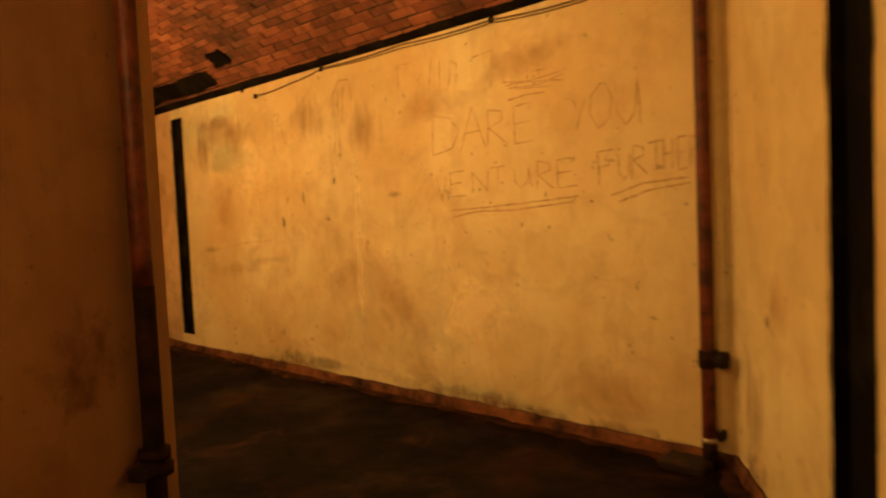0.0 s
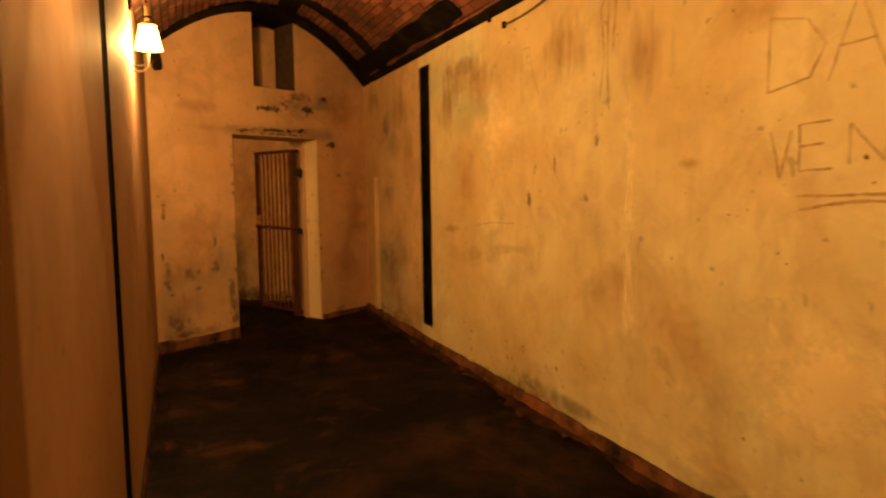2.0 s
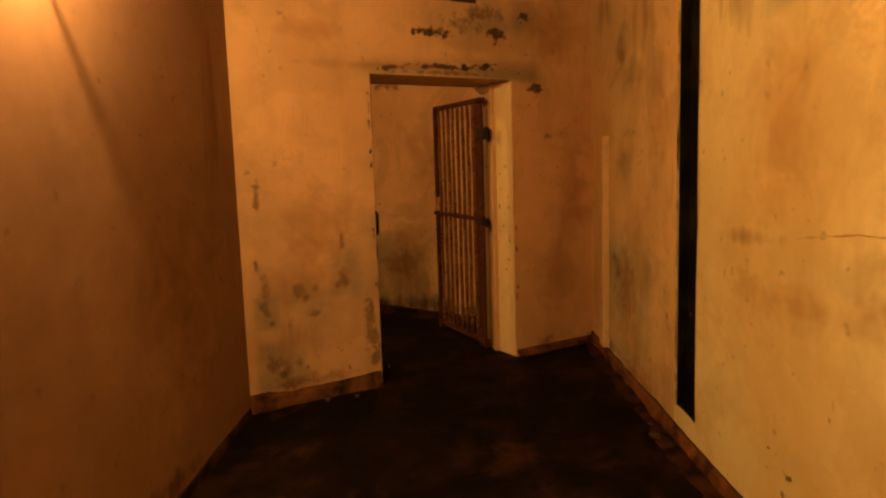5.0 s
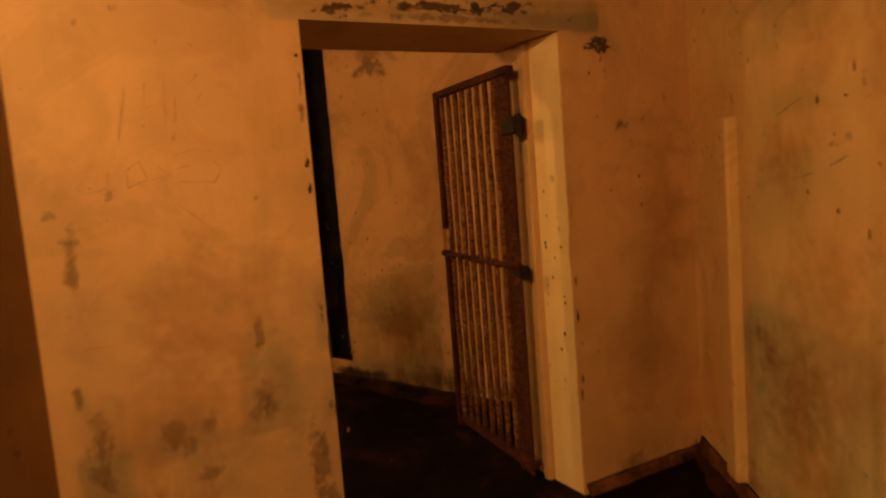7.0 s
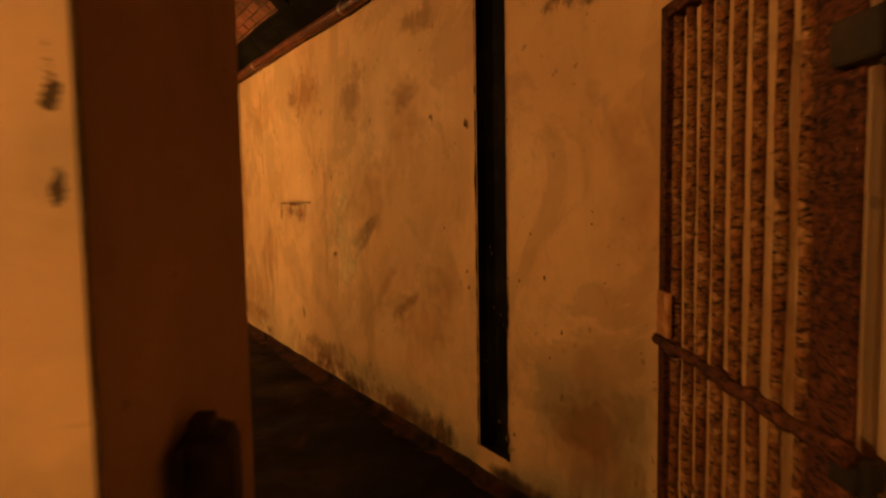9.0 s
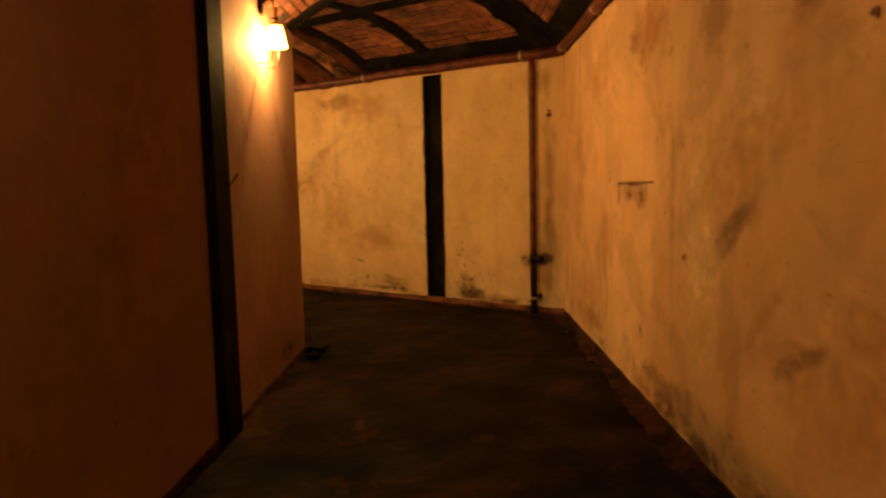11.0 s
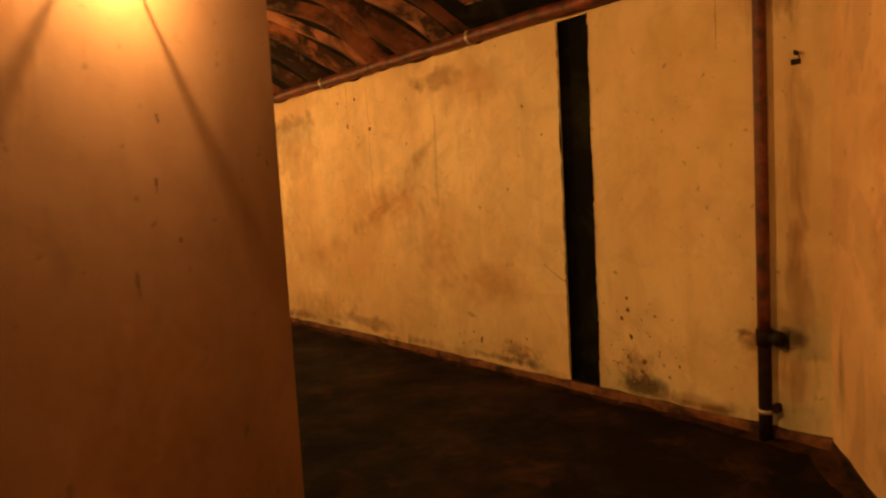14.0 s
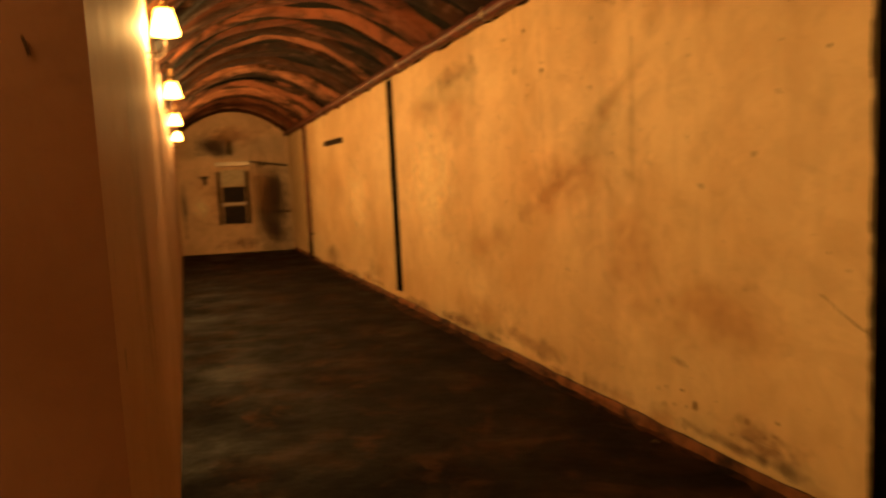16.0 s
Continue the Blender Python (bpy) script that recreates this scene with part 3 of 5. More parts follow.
# ---- barred gate in the doorway ----
def gate():
    hinge, free = Vector((-8.60, 2.82)), Vector((-9.385, 2.455))
    d = (free - hinge).normalized()
    width = (free - hinge).length
    root = tagged(new("barred_gate"), "rusty barred iron gate standing open inside the doorway", "gate")
    n = Vector((-d.y, d.x))
    root.matrix_world = Matrix.Translation((hinge.x, hinge.y, 0.03)) @ Matrix(((d.x, n.x, 0), (d.y, n.y, 0), (0, 0, 1))).to_4x4()
    top = 1.925
    rng = random.Random(5)

    def piece(name, size, x, z, mat, label="", bev=0.003, y=0.0):
        bm = bmesh.new()
        box(bm, size, pose(x, y, z), bev)
        return part(name, bm, mat, root, label)

    piece("hinge_stile", (0.125, 0.012, top), 0.075, top / 2, M_RUST, "wide flaking rusty flat plate")
    piece("free_stile", (0.05, 0.045, top), width - 0.025, top / 2, M_RUST, "dark rusty upright")
    piece("top_rail", (width, 0.045, 0.035), width / 2, top - 0.018, M_RUST)
    piece("bottom_rail", (width, 0.045, 0.035), width / 2, 0.05, M_RUST)
    bm = bmesh.new()
    tube(bm, [(-0.02 + (width + 0.03) * k / 24, 0.022 + rng.uniform(-0.003, 0.003), 1.015 + rng.uniform(-0.005, 0.005)) for k in range(25)], 0.016, 8, 0.5)
    part("middle_rail", bm, M_RUST, root, "thick blackened scaly cross bar")
    count = 8
    for k in range(count):
        x = 0.165 + (width - 0.24) * k / (count - 1)
        bm = bmesh.new()
        pts = [(x + rng.uniform(-0.002, 0.002), rng.uniform(-0.002, 0.002), 0.05 + (top - 0.09) * j / 12) for j in range(13)]
        tube(bm, pts, 0.0145, 8, 0.22)
        part("bar", bm, M_RUSTPALE, root)
    piece("latch_plate", (0.085, 0.014, 0.12), width - 0.07, 1.10, M_LATCH, "paler rusty latch plate", 0.004, 0.03)
    for z, wide, tall in ((1.655, 0.125, 0.075), (0.985, 0.07, 0.045)):
        hb = piece("hinge_block", (wide, 0.055, tall), 0.005, z, M_BLACK, "black iron hinge block", 0.008)
        bm = bmesh.new()
        bmesh.ops.create_cone(bm, cap_ends=True, segments=12, radius1=0.016, radius2=0.016, depth=tall + 0.02, matrix=pose(-wide / 2 + 0.012, 0.0, z))
        part("hinge_pin", bm, M_BLACK, hb)


M_LATCH = rough_mat("latch_rust_orange", (0.46, 0.22, 0.09), (0.22, 0.08, 0.03), 22.0, 0.75)
M_RUSTPALE = rust_mat("rust_flaking", (0.40, 0.21, 0.095), (0.21, 0.07, 0.022), (0.022, 0.009, 0.005))
gate()

JAMB = Wall(P1.at(DS1, 0)[:2], P1.at(DS1, 0, -P1_THICK)[:2], P1.at(DS0, 0, -0.2)[:2])
bm = bmesh.new()
box(bm, (0.045, 0.035, 2.05), JAMB.frame_at(0.235, 1.025, 0.017), 0.004)
tagged(part("gate_post", bm, M_PART), "cream painted steel post fixed to the door jamb", "gate post")

# Thin reveal panel, coloured paler to paint the lamp light falling on this jamb
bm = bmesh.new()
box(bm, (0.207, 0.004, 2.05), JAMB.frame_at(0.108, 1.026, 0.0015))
tagged(part("door_reveal", bm, M_REVEAL_LIT), "plaster reveal of the doorway, lamp light put into its pale cream colour", "reveal", kind="structure")

# browner coat of plaster between the last joint and the cross wall
bm = bmesh.new()
box(bm, (2.05, 0.05, 2.80), W[1].frame_at(7.265, 1.36, -0.024))
tagged(part("plaster_coat", bm, M_STAINED), "brown stained coat of plaster beside the cross wall", "plaster", kind="structure")

# shallow pale fillet on the outer wall close to the cross wall
bm = bmesh.new()
box(bm, (0.12, 0.075, 1.54), W[1].frame_at(7.72, 0.86, 0.012), 0.014)
tagged(part("plaster_fillet", bm, M_STAINED), "pale upright plaster fillet standing proud of the wall", "fillet", kind="structure")

# the other jamb splays inwards, in a darker plaster colour than the cross wall
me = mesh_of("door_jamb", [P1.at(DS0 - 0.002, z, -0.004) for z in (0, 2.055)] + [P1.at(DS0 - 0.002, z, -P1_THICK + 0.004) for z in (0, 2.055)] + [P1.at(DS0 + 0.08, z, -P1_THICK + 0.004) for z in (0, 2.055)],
             [(0, 1, 5, 4), (2, 4, 5, 3), (0, 2, 3, 1), (0, 4, 2), (1, 3, 5)], [M_IN_SHADE2])
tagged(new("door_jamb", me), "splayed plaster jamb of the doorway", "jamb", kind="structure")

# black joint on the inner wall of the short gallery
bm = bmesh.new()
box(bm, (0.25, 0.06, 2.70), I[2].frame_at(I[2].s_of(-9.98, -1.92), 1.35, 0.028), 0.008)
tagged(part("wall_joint", bm, M_TAR), "raised black tarred joint running up the inner wall", "joint", kind="structure")

# lock box on the other jamb
LJ = Wall(P1.at(DS0, 0)[:2], P1.at(DS0, 0, -P1_THICK)[:2], P1.at(DS1, 0, -0.2)[:2])
LOCK_Z = 1.08
root = tagged(new("lock_box"), "black iron lock box on the door jamb", "lock")
root.matrix_world = LJ.frame_at(0.20, LOCK_Z, 0.034)
bm = bmesh.new()
box(bm, (0.11, 0.07, 0.175), pose(0, 0.035, 0), 0.026)
part("case", bm, M_BLACK, root)
bm = bmesh.new()
box(bm, (0.13, 0.012, 0.15), pose(0, 0.006, 0.0), 0.004)
part("backing", bm, M_BLACK, root)
bm = bmesh.new()
box(bm, (0.05, 0.03, 0.025), pose(-0.01, 0.03, 0.092), 0.006)
part("bolt", bm, M_BLACK, root)

# pier seen inside the vent opening
bm = bmesh.new()
box(bm, (0.22, 0.14, 0.70), P1.frame_at(WS0 + 0.41, 2.56 + 0.34, -0.34), 0.02)
tagged(part("vent_pier", bm, M_PART), "pale plaster pier standing inside the vent opening", "pier", kind="structure")


# Dark panels added inside the vent to paint its shade
bm = bmesh.new()
box(bm, (0.006, P1_THICK - 0.02, 0.85), P1.frame_at(WS1 - 0.004, 2.56 + 0.43, -P1_THICK / 2))
box(bm, (WS1 - WS0 - 0.02, P1_THICK - 0.02, 0.006), P1.frame_at((WS0 + WS1) / 2, 2.564, -P1_THICK / 2))
tagged(part("vent_shade_panels", bm, M_STAINDARK), "dark panels added in the vent opening to paint its shade", "lining", kind="structure")
# Added dark sheet behind the vent, in place of the dim vault beyond
bm = bmesh.new()
box(bm, (WS1 - WS0 + 0.3, 0.03, 1.0), P1.frame_at((WS0 + WS1) / 2, 3.0, -P1_THICK - 0.06))
tagged(part("vent_dark_sheet", bm, M_MORTAR), "dark sheet added behind the vent opening for its shade", "masonry", kind="structure")


# ---- pipes ----
def standpipe(w, s, r, out, top, bottom, label, tee=None, clamp=None, dark_below=0.0, flange=None, side=-1):
    root = tagged(new("standpipe"), label, "pipe", group="standpipes against the walls")
    root.matrix_world = w.frame_at(s, 0.0)
    bm = bmesh.new()
    tube(bm, [(0, out, top - (top - max(bottom, dark_below)) * k / 14) for k in range(15)], r, 16)
    part("shaft", bm, M_PIPE, root, "dark red painted iron shaft")
    if dark_below > bottom:
        bm = bmesh.new()
        tube(bm, [(0, out, dark_below - (dark_below - bottom) * k / 4) for k in range(5)], r * 1.03, 16)
        part("lower_shaft", bm, M_PIPEDARK, root, "blackened lower shaft")
    if tee:
        bm = bmesh.new()
        tube(bm, [(0, out, tee - 0.045), (0, out, tee + 0.045)], r * 1.28, 16)
        col = part("collar", bm, M_PIPEDARK, root)
        bm = bmesh.new()
        tube(bm, [(0, out, tee), (side * 0.085, out, tee)], r * 0.95, 14)
        tube(bm, [(side * 0.06, out, tee), (side * 0.098, out, tee)], r * 1.2, 14)
        part("branch", bm, M_BLACK, col, "black capped side branch")
    if clamp:
        bm = bmesh.new()
        tube(bm, [(0, out, clamp - 0.012), (0, out, clamp + 0.012)], r * 1.12, 16)
        cl = part("clamp", bm, M_CLIP, root, "pale metal strap")
        bm = bmesh.new()
        box(bm, (0.03, out, 0.05), pose(side * 0.05, out / 2, clamp + 0.02), 0.004)
        part("lug", bm, M_BLACK, cl)
    if flange:
        for dz, k in ((0.0, 1.55), (-0.055, 1.75)):
            bm = bmesh.new()
            tube(bm, [(0, out, flange + dz - 0.018), (0, out, flange + dz + 0.018)], r * k, 16)
            part("flange", bm, M_PIPEDARK, root, "thick rusted flange")
        bm = bmesh.new()
        box(bm, (0.10, 0.06, 0.05), pose(side * 0.07, out, flange - 0.04), 0.01)
        part("side_boss", bm, M_BLACK, root)
    return root


standpipe(W[1], 0.118, 0.038, 0.075, 2.74, 0.0, "dark red iron standpipe with a capped branch in the wall corner", tee=0.60, clamp=0.165, dark_below=0.14)
standpipe(I[0], I[0].length - 0.235, 0.036, 0.06, 2.74, 0.0, "dark red iron standpipe with a flange beside the inner corner", dark_below=1.22, flange=0.62, side=-1)
standpipe(W[3], 0.335, 0.036, 0.065, 2.74, -0.0, "rusty red standpipe with a black collar near the gallery corner", tee=0.60, clamp=0.17, dark_below=0.62, side=-1)
standpipe(W[3], 14.0, 0.035, 0.06, 2.70, 0.0, "reddish standpipe at the far part of the long wall", clamp=0.5, dark_below=0.35)


def conduit(w, s0, s1, z, r, out, mat, label, clips, sag=0.0, n=24, seed=1):
    rng = random.Random(seed)
    root = tagged(new("conduit"), label, "conduit", group="conduits along the wall tops")
    root.matrix_world = w.frame_at(0, 0)
    bm = bmesh.new()
    tube(bm, [(s0 + (s1 - s0) * k / n, out + rng.uniform(-1, 1) * r * 0.08, z + rng.uniform(-1, 1) * r * 0.15) for k in range(n + 1)], r, 12)
    part("run", bm, mat, root)
    for s in clips:
        bm = bmesh.new()
        tube(bm, [(s - 0.012, out, z), (s + 0.012, out, z)], r * 1.14, 12)
        c = part("clip", bm, M_CLIP, root, "pale metal clip")
        bm = bmesh.new()
        box(bm, (0.022, out, 0.018), pose(s, out / 2, z - r * 0.9), 0.003)
        part("tail", bm, M_CLIP, c)
    return root


conduit(W[2], 1.3, W[2].length - 0.03, 2.738, 0.042, 0.052, M_PIPE, "rusty red conduit clipped along the top of the wall", [2.1, 4.4, 6.7, 8.2], seed=11)
conduit(W[3], 0.03, W[3].length - 0.1, 2.742, 0.054, 0.062, M_PIPE, "rusty red conduit clipped along the long wall top", [0.45, 2.66, 5.0, 7.3, 9.6, 11.9], n=60, seed=12)


def cable(points, r, label, w, clips=()):
    root = tagged(new("wall_cable"), label, "cable", group="cables on the wall")
    root.matrix_world = w.frame_at(0, 0)
    pts = []
    for (s0, z0), (s1, z1) in zip(points, points[1:]):
        for k in range(6):
            t = k / 6
            pts.append((s0 + (s1 - s0) * t, 0.014, z0 + (z1 - z0) * t - 0.012 * math.sin(math.pi * t)))
    pts.append((points[-1][0], 0.014, points[-1][1]))
    bm = bmesh.new()
    tube(bm, pts, r, 6)
    part("wire", bm, M_CABLE, root)
    for s, z in clips:
        bm = bmesh.new()
        box(bm, (0.03, 0.025, 0.045), pose(s, 0.012, z), 0.005)
        part("cleat", bm, M_PIPEDARK, root, "small dark cleat")


cable([(4.42, 2.615), (3.85, 2.645), (3.39, 2.695), (2.4, 2.70), (1.54, 2.69), (0.8, 2.665), (0.2, 2.67)], 0.006, "thin slack cable stapled along the wall top", W[1], [(4.42, 2.615), (3.39, 2.695), (1.54, 2.69), (4.66, 2.71)])
cable([(3.39, 2.685), (2.4, 2.675), (1.54, 2.67), (0.8, 2.645)], 0.004, "thinner second cable below the first", W[1])

# fat dark pipe end high on the inner wall beside the partition
root = tagged(new("pipe_end"), "dark pipe stub with a loop of wire high on the wall", "pipe stub")
root.matrix_world = I[1].frame_at(0, 0)
bm = bmesh.new()
tube(bm, [(4.9, 0.085, 2.72), (5.2, 0.085, 2.72), (5.45, 0.09, 2.70), (5.56, 0.10, 2.66), (5.60, 0.10, 2.61)], 0.05, 14)
part("stub", bm, M_BLACK, root)
bm = bmesh.new()
tube(bm, [(5.50 + 0.075 * math.cos(a), 0.10 + 0.03 * math.sin(a), 2.70 + 0.075 * math.sin(a)) for a in [math.pi * (0.9 + 1.1 * k / 10) for k in range(11)]], 0.004, 6)
part("wire_loop", bm, M_CLIP, root, "pale wire loop")

# small hook near the gallery corner, dark board far along the long wall
root = tagged(new("wall_hook"), "small dark iron hook fixed in the plaster", "hook")
root.matrix_world = W[3].frame_at(0.17, 2.13)
bm = bmesh.new()
box(bm, (0.05, 0.012, 0.03), pose(0, 0.006, -0.02), 0.003)
part("plate", bm, M_BLACK, root)
bm = bmesh.new()
tube(bm, [(0, 0.01, 0.02), (-0.01, 0.04, 0.03), (-0.03, 0.05, 0.015), (-0.035, 0.045, -0.005)], 0.007, 8)
part("hook_arm", bm, M_BLACK, root)
root = tagged(new("wall_board"), "narrow dark board fixed high on the long wall", "board")
root.matrix_world = W[3].frame_at(11.4, 2.19)
bm = bmesh.new()
box(bm, (1.35, 0.03, 0.085), pose(0, 0.015, 0, 0, -1.0, 0), 0.004)
part("plank", bm, M_PIPEDARK, root)
for x in (-0.55, 0.55):
    bm = bmesh.new()
    box(bm, (0.04, 0.012, 0.05), pose(x, 0.035, 0), 0.003)
    part("bracket", bm, M_BLACK, root)


# ---- handwriting scratched on the wall ----
GLYPHS = {
    "D": [[(0, 0), (0.02, 1)], [(0, 1), (0.55, 0.85), (0.8, 0.5), (0.6, 0.12), (0, 0)]],
    "A": [[(0, 0), (0.4, 1), (0.8, 0)], [(0.15, 0.4), (0.65, 0.42)]],
    "R": [[(0, 0), (0.05, 1), (0.55, 0.9), (0.6, 0.65), (0.05, 0.5), (0.75, 0)]],
    "E": [[(0.7, 1), (0, 0.97), (0.02, 0), (0.75, 0.04)], [(0, 0.5), (0.55, 0.55)]],
    "Y": [[(0, 1), (0.35, 0.5)], [(0.75, 1), (0.15, 0)]],
    "O": [[(0.4, 1), (0.1, 0.75), (0.05, 0.35), (0.3, 0), (0.65, 0.2), (0.75, 0.65), (0.55, 0.95), (0.4, 1)]],
    "U": [[(0, 1), (0.02, 0.3), (0.3, 0), (0.6, 0.25), (0.7, 1)], [(0.7, 1), (0.78, 0)]],
    "V": [[(0, 1), (0.3, 0), (0.6, 1)]],
    "N": [[(0, 0), (0, 1), (0.6, 0.05), (0.65, 1)]],
    "T": [[(0, 0.95), (0.75, 1)], [(0.4, 1), (0.38, 0)]],
    "F": [[(0.7, 1), (0, 0.95), (0.04, 0)], [(0, 0.52), (0.55, 0.57)]],
    "H": [[(0, 0), (0, 1)], [(0.6, 0), (0.62, 1)], [(0, 0.5), (0.6, 0.54)]],
}


def ribbon(verts, faces, w, pts, width, rng, out=0.002):
    """A hand-drawn stroke of uneven width on the wall; pts are (s, z)."""
    fine = []
    for (s0, z0), (s1, z1) in zip(pts, pts[1:]):
        n = max(2, int(math.hypot(s1 - s0, z1 - z0) / 0.03))
        fine += [(s0 + (s1 - s0) * k / n + rng.uniform(-1, 1) * 0.002, z0 + (z1 - z0) * k / n + rng.uniform(-1, 1) * 0.002) for k in range(n)]
    fine.append(pts[-1])
    for (s0, z0), (s1, z1) in zip(fine, fine[1:]):
        ln = math.hypot(s1 - s0, z1 - z0) or 1
        wd = width * rng.uniform(0.45, 1.2)
        px, pz = -(z1 - z0) / ln * wd / 2, (s1 - s0) / ln * wd / 2
        k = len(verts)
        verts.extend([w.at(s0 + px, z0 + pz, out), w.at(s1 + px, z1 + pz, out), w.at(s1 - px, z1 - pz, out), w.at(s0 - px, z0 - pz, out)])
        faces.append((k, k + 1, k + 2, k + 3))


def write_word(w, word, places, seed):
    """places: for each letter its near-left s, foot z, width and height."""
    rng = random.Random(seed)
    root = tagged(new("wall_writing"), "handwritten word %s in charcoal on the plaster" % word, "writing", group="handwriting on the wall")
    for ch, (s, z, wide, h) in zip(word, places):
        verts, faces = [], []
        for stroke in GLYPHS[ch]:
            ribbon(verts, faces, w, [(s - wide * x / 0.78, z + h * y) for x, y in stroke], 0.0085, rng)
        new("letter", mesh_of("letter", verts, faces, [M_PENCIL])).parent = root
    return root


write_word(W[1], "DARE", [(2.13, 1.85, 0.25, 0.29), (1.86, 1.86, 0.22, 0.29), (1.615, 1.87, 0.17, 0.24), (1.39, 1.86, 0.16, 0.25)], 1)
write_word(W[1], "YOU", [(0.94, 1.90, 0.09, 0.18), (0.835, 1.888, 0.17, 0.265), (0.65, 1.89, 0.15, 0.25)], 2)
write_word(W[1], "VENTURE", [(2.11, 1.515, 0.13, 0.18), (1.975, 1.54, 0.15, 0.18), (1.765, 1.56, 0.17, 0.14), (1.607, 1.575, 0.133, 0.15), (1.40, 1.575, 0.13, 0.12), (1.223, 1.553, 0.13, 0.18), (1.07, 1.555, 0.15, 0.18)], 3)
write_word(W[1], "FURTHER", [(0.78, 1.55, 0.11, 0.21), (0.645, 1.575, 0.08, 0.15), (0.555, 1.60, 0.09, 0.17), (0.46, 1.615, 0.094, 0.165), (0.366, 1.62, 0.06, 0.165), (0.286, 1.61, 0.05, 0.18), (0.22, 1.62, 0.05, 0.17)], 4)


def scrawl(w, strokes, width, mat, name, label, seed, cat="scrawl"):
    rng = random.Random(seed)
    verts, faces = [], []
    for st in strokes:
        ribbon(verts, faces, w, st, width, rng, 0.0009 if w in I else 0.002)
    me = mesh_of(name, verts, faces, [mat])
    return tagged(new(name, me), label, cat, group="marks on the walls", kind="stuff")


scrawl(W[1], [[(1.98, 1.444), (1.5, 1.462), (0.92, 1.497)], [(1.967, 1.395), (1.75, 1.43), (1.4, 1.43), (0.955, 1.465)], [(0.695, 1.491), (0.5, 1.55), (0.23, 1.567)], [(0.652, 1.449), (0.45, 1.51), (0.22, 1.536)], [(1.43, 2.149), (1.28, 2.165), (1.146, 2.158)]], 0.011, M_PENCIL, "underlines", "double charcoal underlines below the writing", 5)
scrawl(W[1], [[(1.47, 2.27), (1.2, 2.235), (1.0, 2.215)], [(1.45, 2.245), (1.2, 2.25), (0.98, 2.275)], [(1.42, 2.225), (1.2, 2.21), (1.0, 2.25)], [(1.35, 2.21), (1.1, 2.19)], [(1.27, 2.26), (1.27, 2.36), (1.19, 2.34), (1.17, 2.25)], [(1.24, 2.30), (1.13, 2.30)], [(1.72, 2.48), (1.53, 2.50)], [(1.57, 2.25), (1.55, 2.49)], [(1.46, 2.26), (1.44, 2.46)], [(1.32, 2.46), (1.43, 2.38), (1.33, 2.31)], [(2.47, 2.38), (2.45, 2.59)], [(2.49, 2.56), (2.33, 2.55)], [(2.14, 2.33), (2.12, 2.53)], [(2.04, 2.32), (2.03, 2.52)], [(1.95, 2.32), (1.93, 2.50), (1.87, 2.46), (1.88, 2.33)]], 0.0075, M_PENCIL, "scribble", "crossed out charcoal scribble on the plaster", 6)
scrawl(W[1], [[(4.16, 2.05), (4.20, 2.25), (4.16, 2.40), (4.08, 2.40), (4.02, 2.2), (3.95, 2.08)], [(4.12, 2.34), (4.08, 2.35)], [(4.7, 2.70), (4.7, 2.40)], [(5.05, 1.18), (4.7, 1.23), (4.32, 1.24)], [(7.2, 1.38), (7.05, 1.40)]], 0.006, M_PENCIL, "scratches", "thin scratches on the plaster", 7)
scrawl(W[1], [[(3.28, 1.95), (3.24, 2.2), (3.27, 2.45), (3.18, 2.56), (3.05, 2.55), (3.02, 2.38)], [(3.20, 2.5), (3.21, 2.15), (3.19, 1.9)], [(3.13, 2.5), (3.16, 2.2)]], 0.013, M_PENCIL, "scratches", "long dark smears running down the plaster", 8)
scrawl(W[3], [[(2.04, 0.93), (1.93, 0.86), (1.84, 0.81)], [(3.25, 2.2), (3.27, 1.4)], [(0.62, 2.63), (0.62, 2.26)]], 0.009, M_STAINBROWN, "scratches", "brown scratches and drips on the plaster", 9)
scrawl(W[2], [[(6.78, 2.18), (6.77, 1.98)], [(6.77, 1.9), (6.76, 1.69)], [(6.47, 1.50), (6.44, 1.40)], [(6.80, 1.3), (6.79, 0.9)]], 0.011, M_CHIP, "drips", "dark vertical drip marks on the plaster", 10)
scrawl(W[2], [[(6.79, 2.50), (6.78, 2.22)], [(6.60, 2.66), (6.60, 2.52)], [(7.6, 2.66), (7.6, 2.30)]], 0.014, M_STAINDARK, "drips", "rusty drips below the conduit", 18)
RUST_MARK = [(5.78, 1.395, 0.46, 0.035, 0), (5.9, 1.33, 0.34, 0.11, 0), (5.6, 1.31, 0.28, 0.13, 0), (6.17, 1.31, 0.06, 0.13, 0)]
scrawl(W[2], [[(6.20, 1.40), (5.8, 1.405), (5.36, 1.41)], [(6.19, 1.40), (6.19, 1.27)], [(6.02, 1.40), (6.02, 1.33)], [(5.86, 1.40), (5.86, 1.31)], [(5.68, 1.40), (5.68, 1.33)], [(5.50, 1.40), (5.50, 1.32)]], 0.016, M_CHIP, "rust_mark", "dark rust mark where a bracket was", 11)
SCUFF = [(4.27, 1.435), (4.37, 1.468), (4.44, 1.498), (4.49, 1.523), (4.525, 1.525), (4.54, 1.513), (4.52, 1.500), (4.47, 1.482), (4.43, 1.465), (4.36, 1.441)]
tagged(new("scuff", mesh_of("scuff", [I[2].at(s, z, 0.0009) for s, z in SCUFF], [tuple(range(len(SCUFF)))], [M_STAINDARK])), "dark tapering scuff on the inner wall", "scuff", kind="structure")
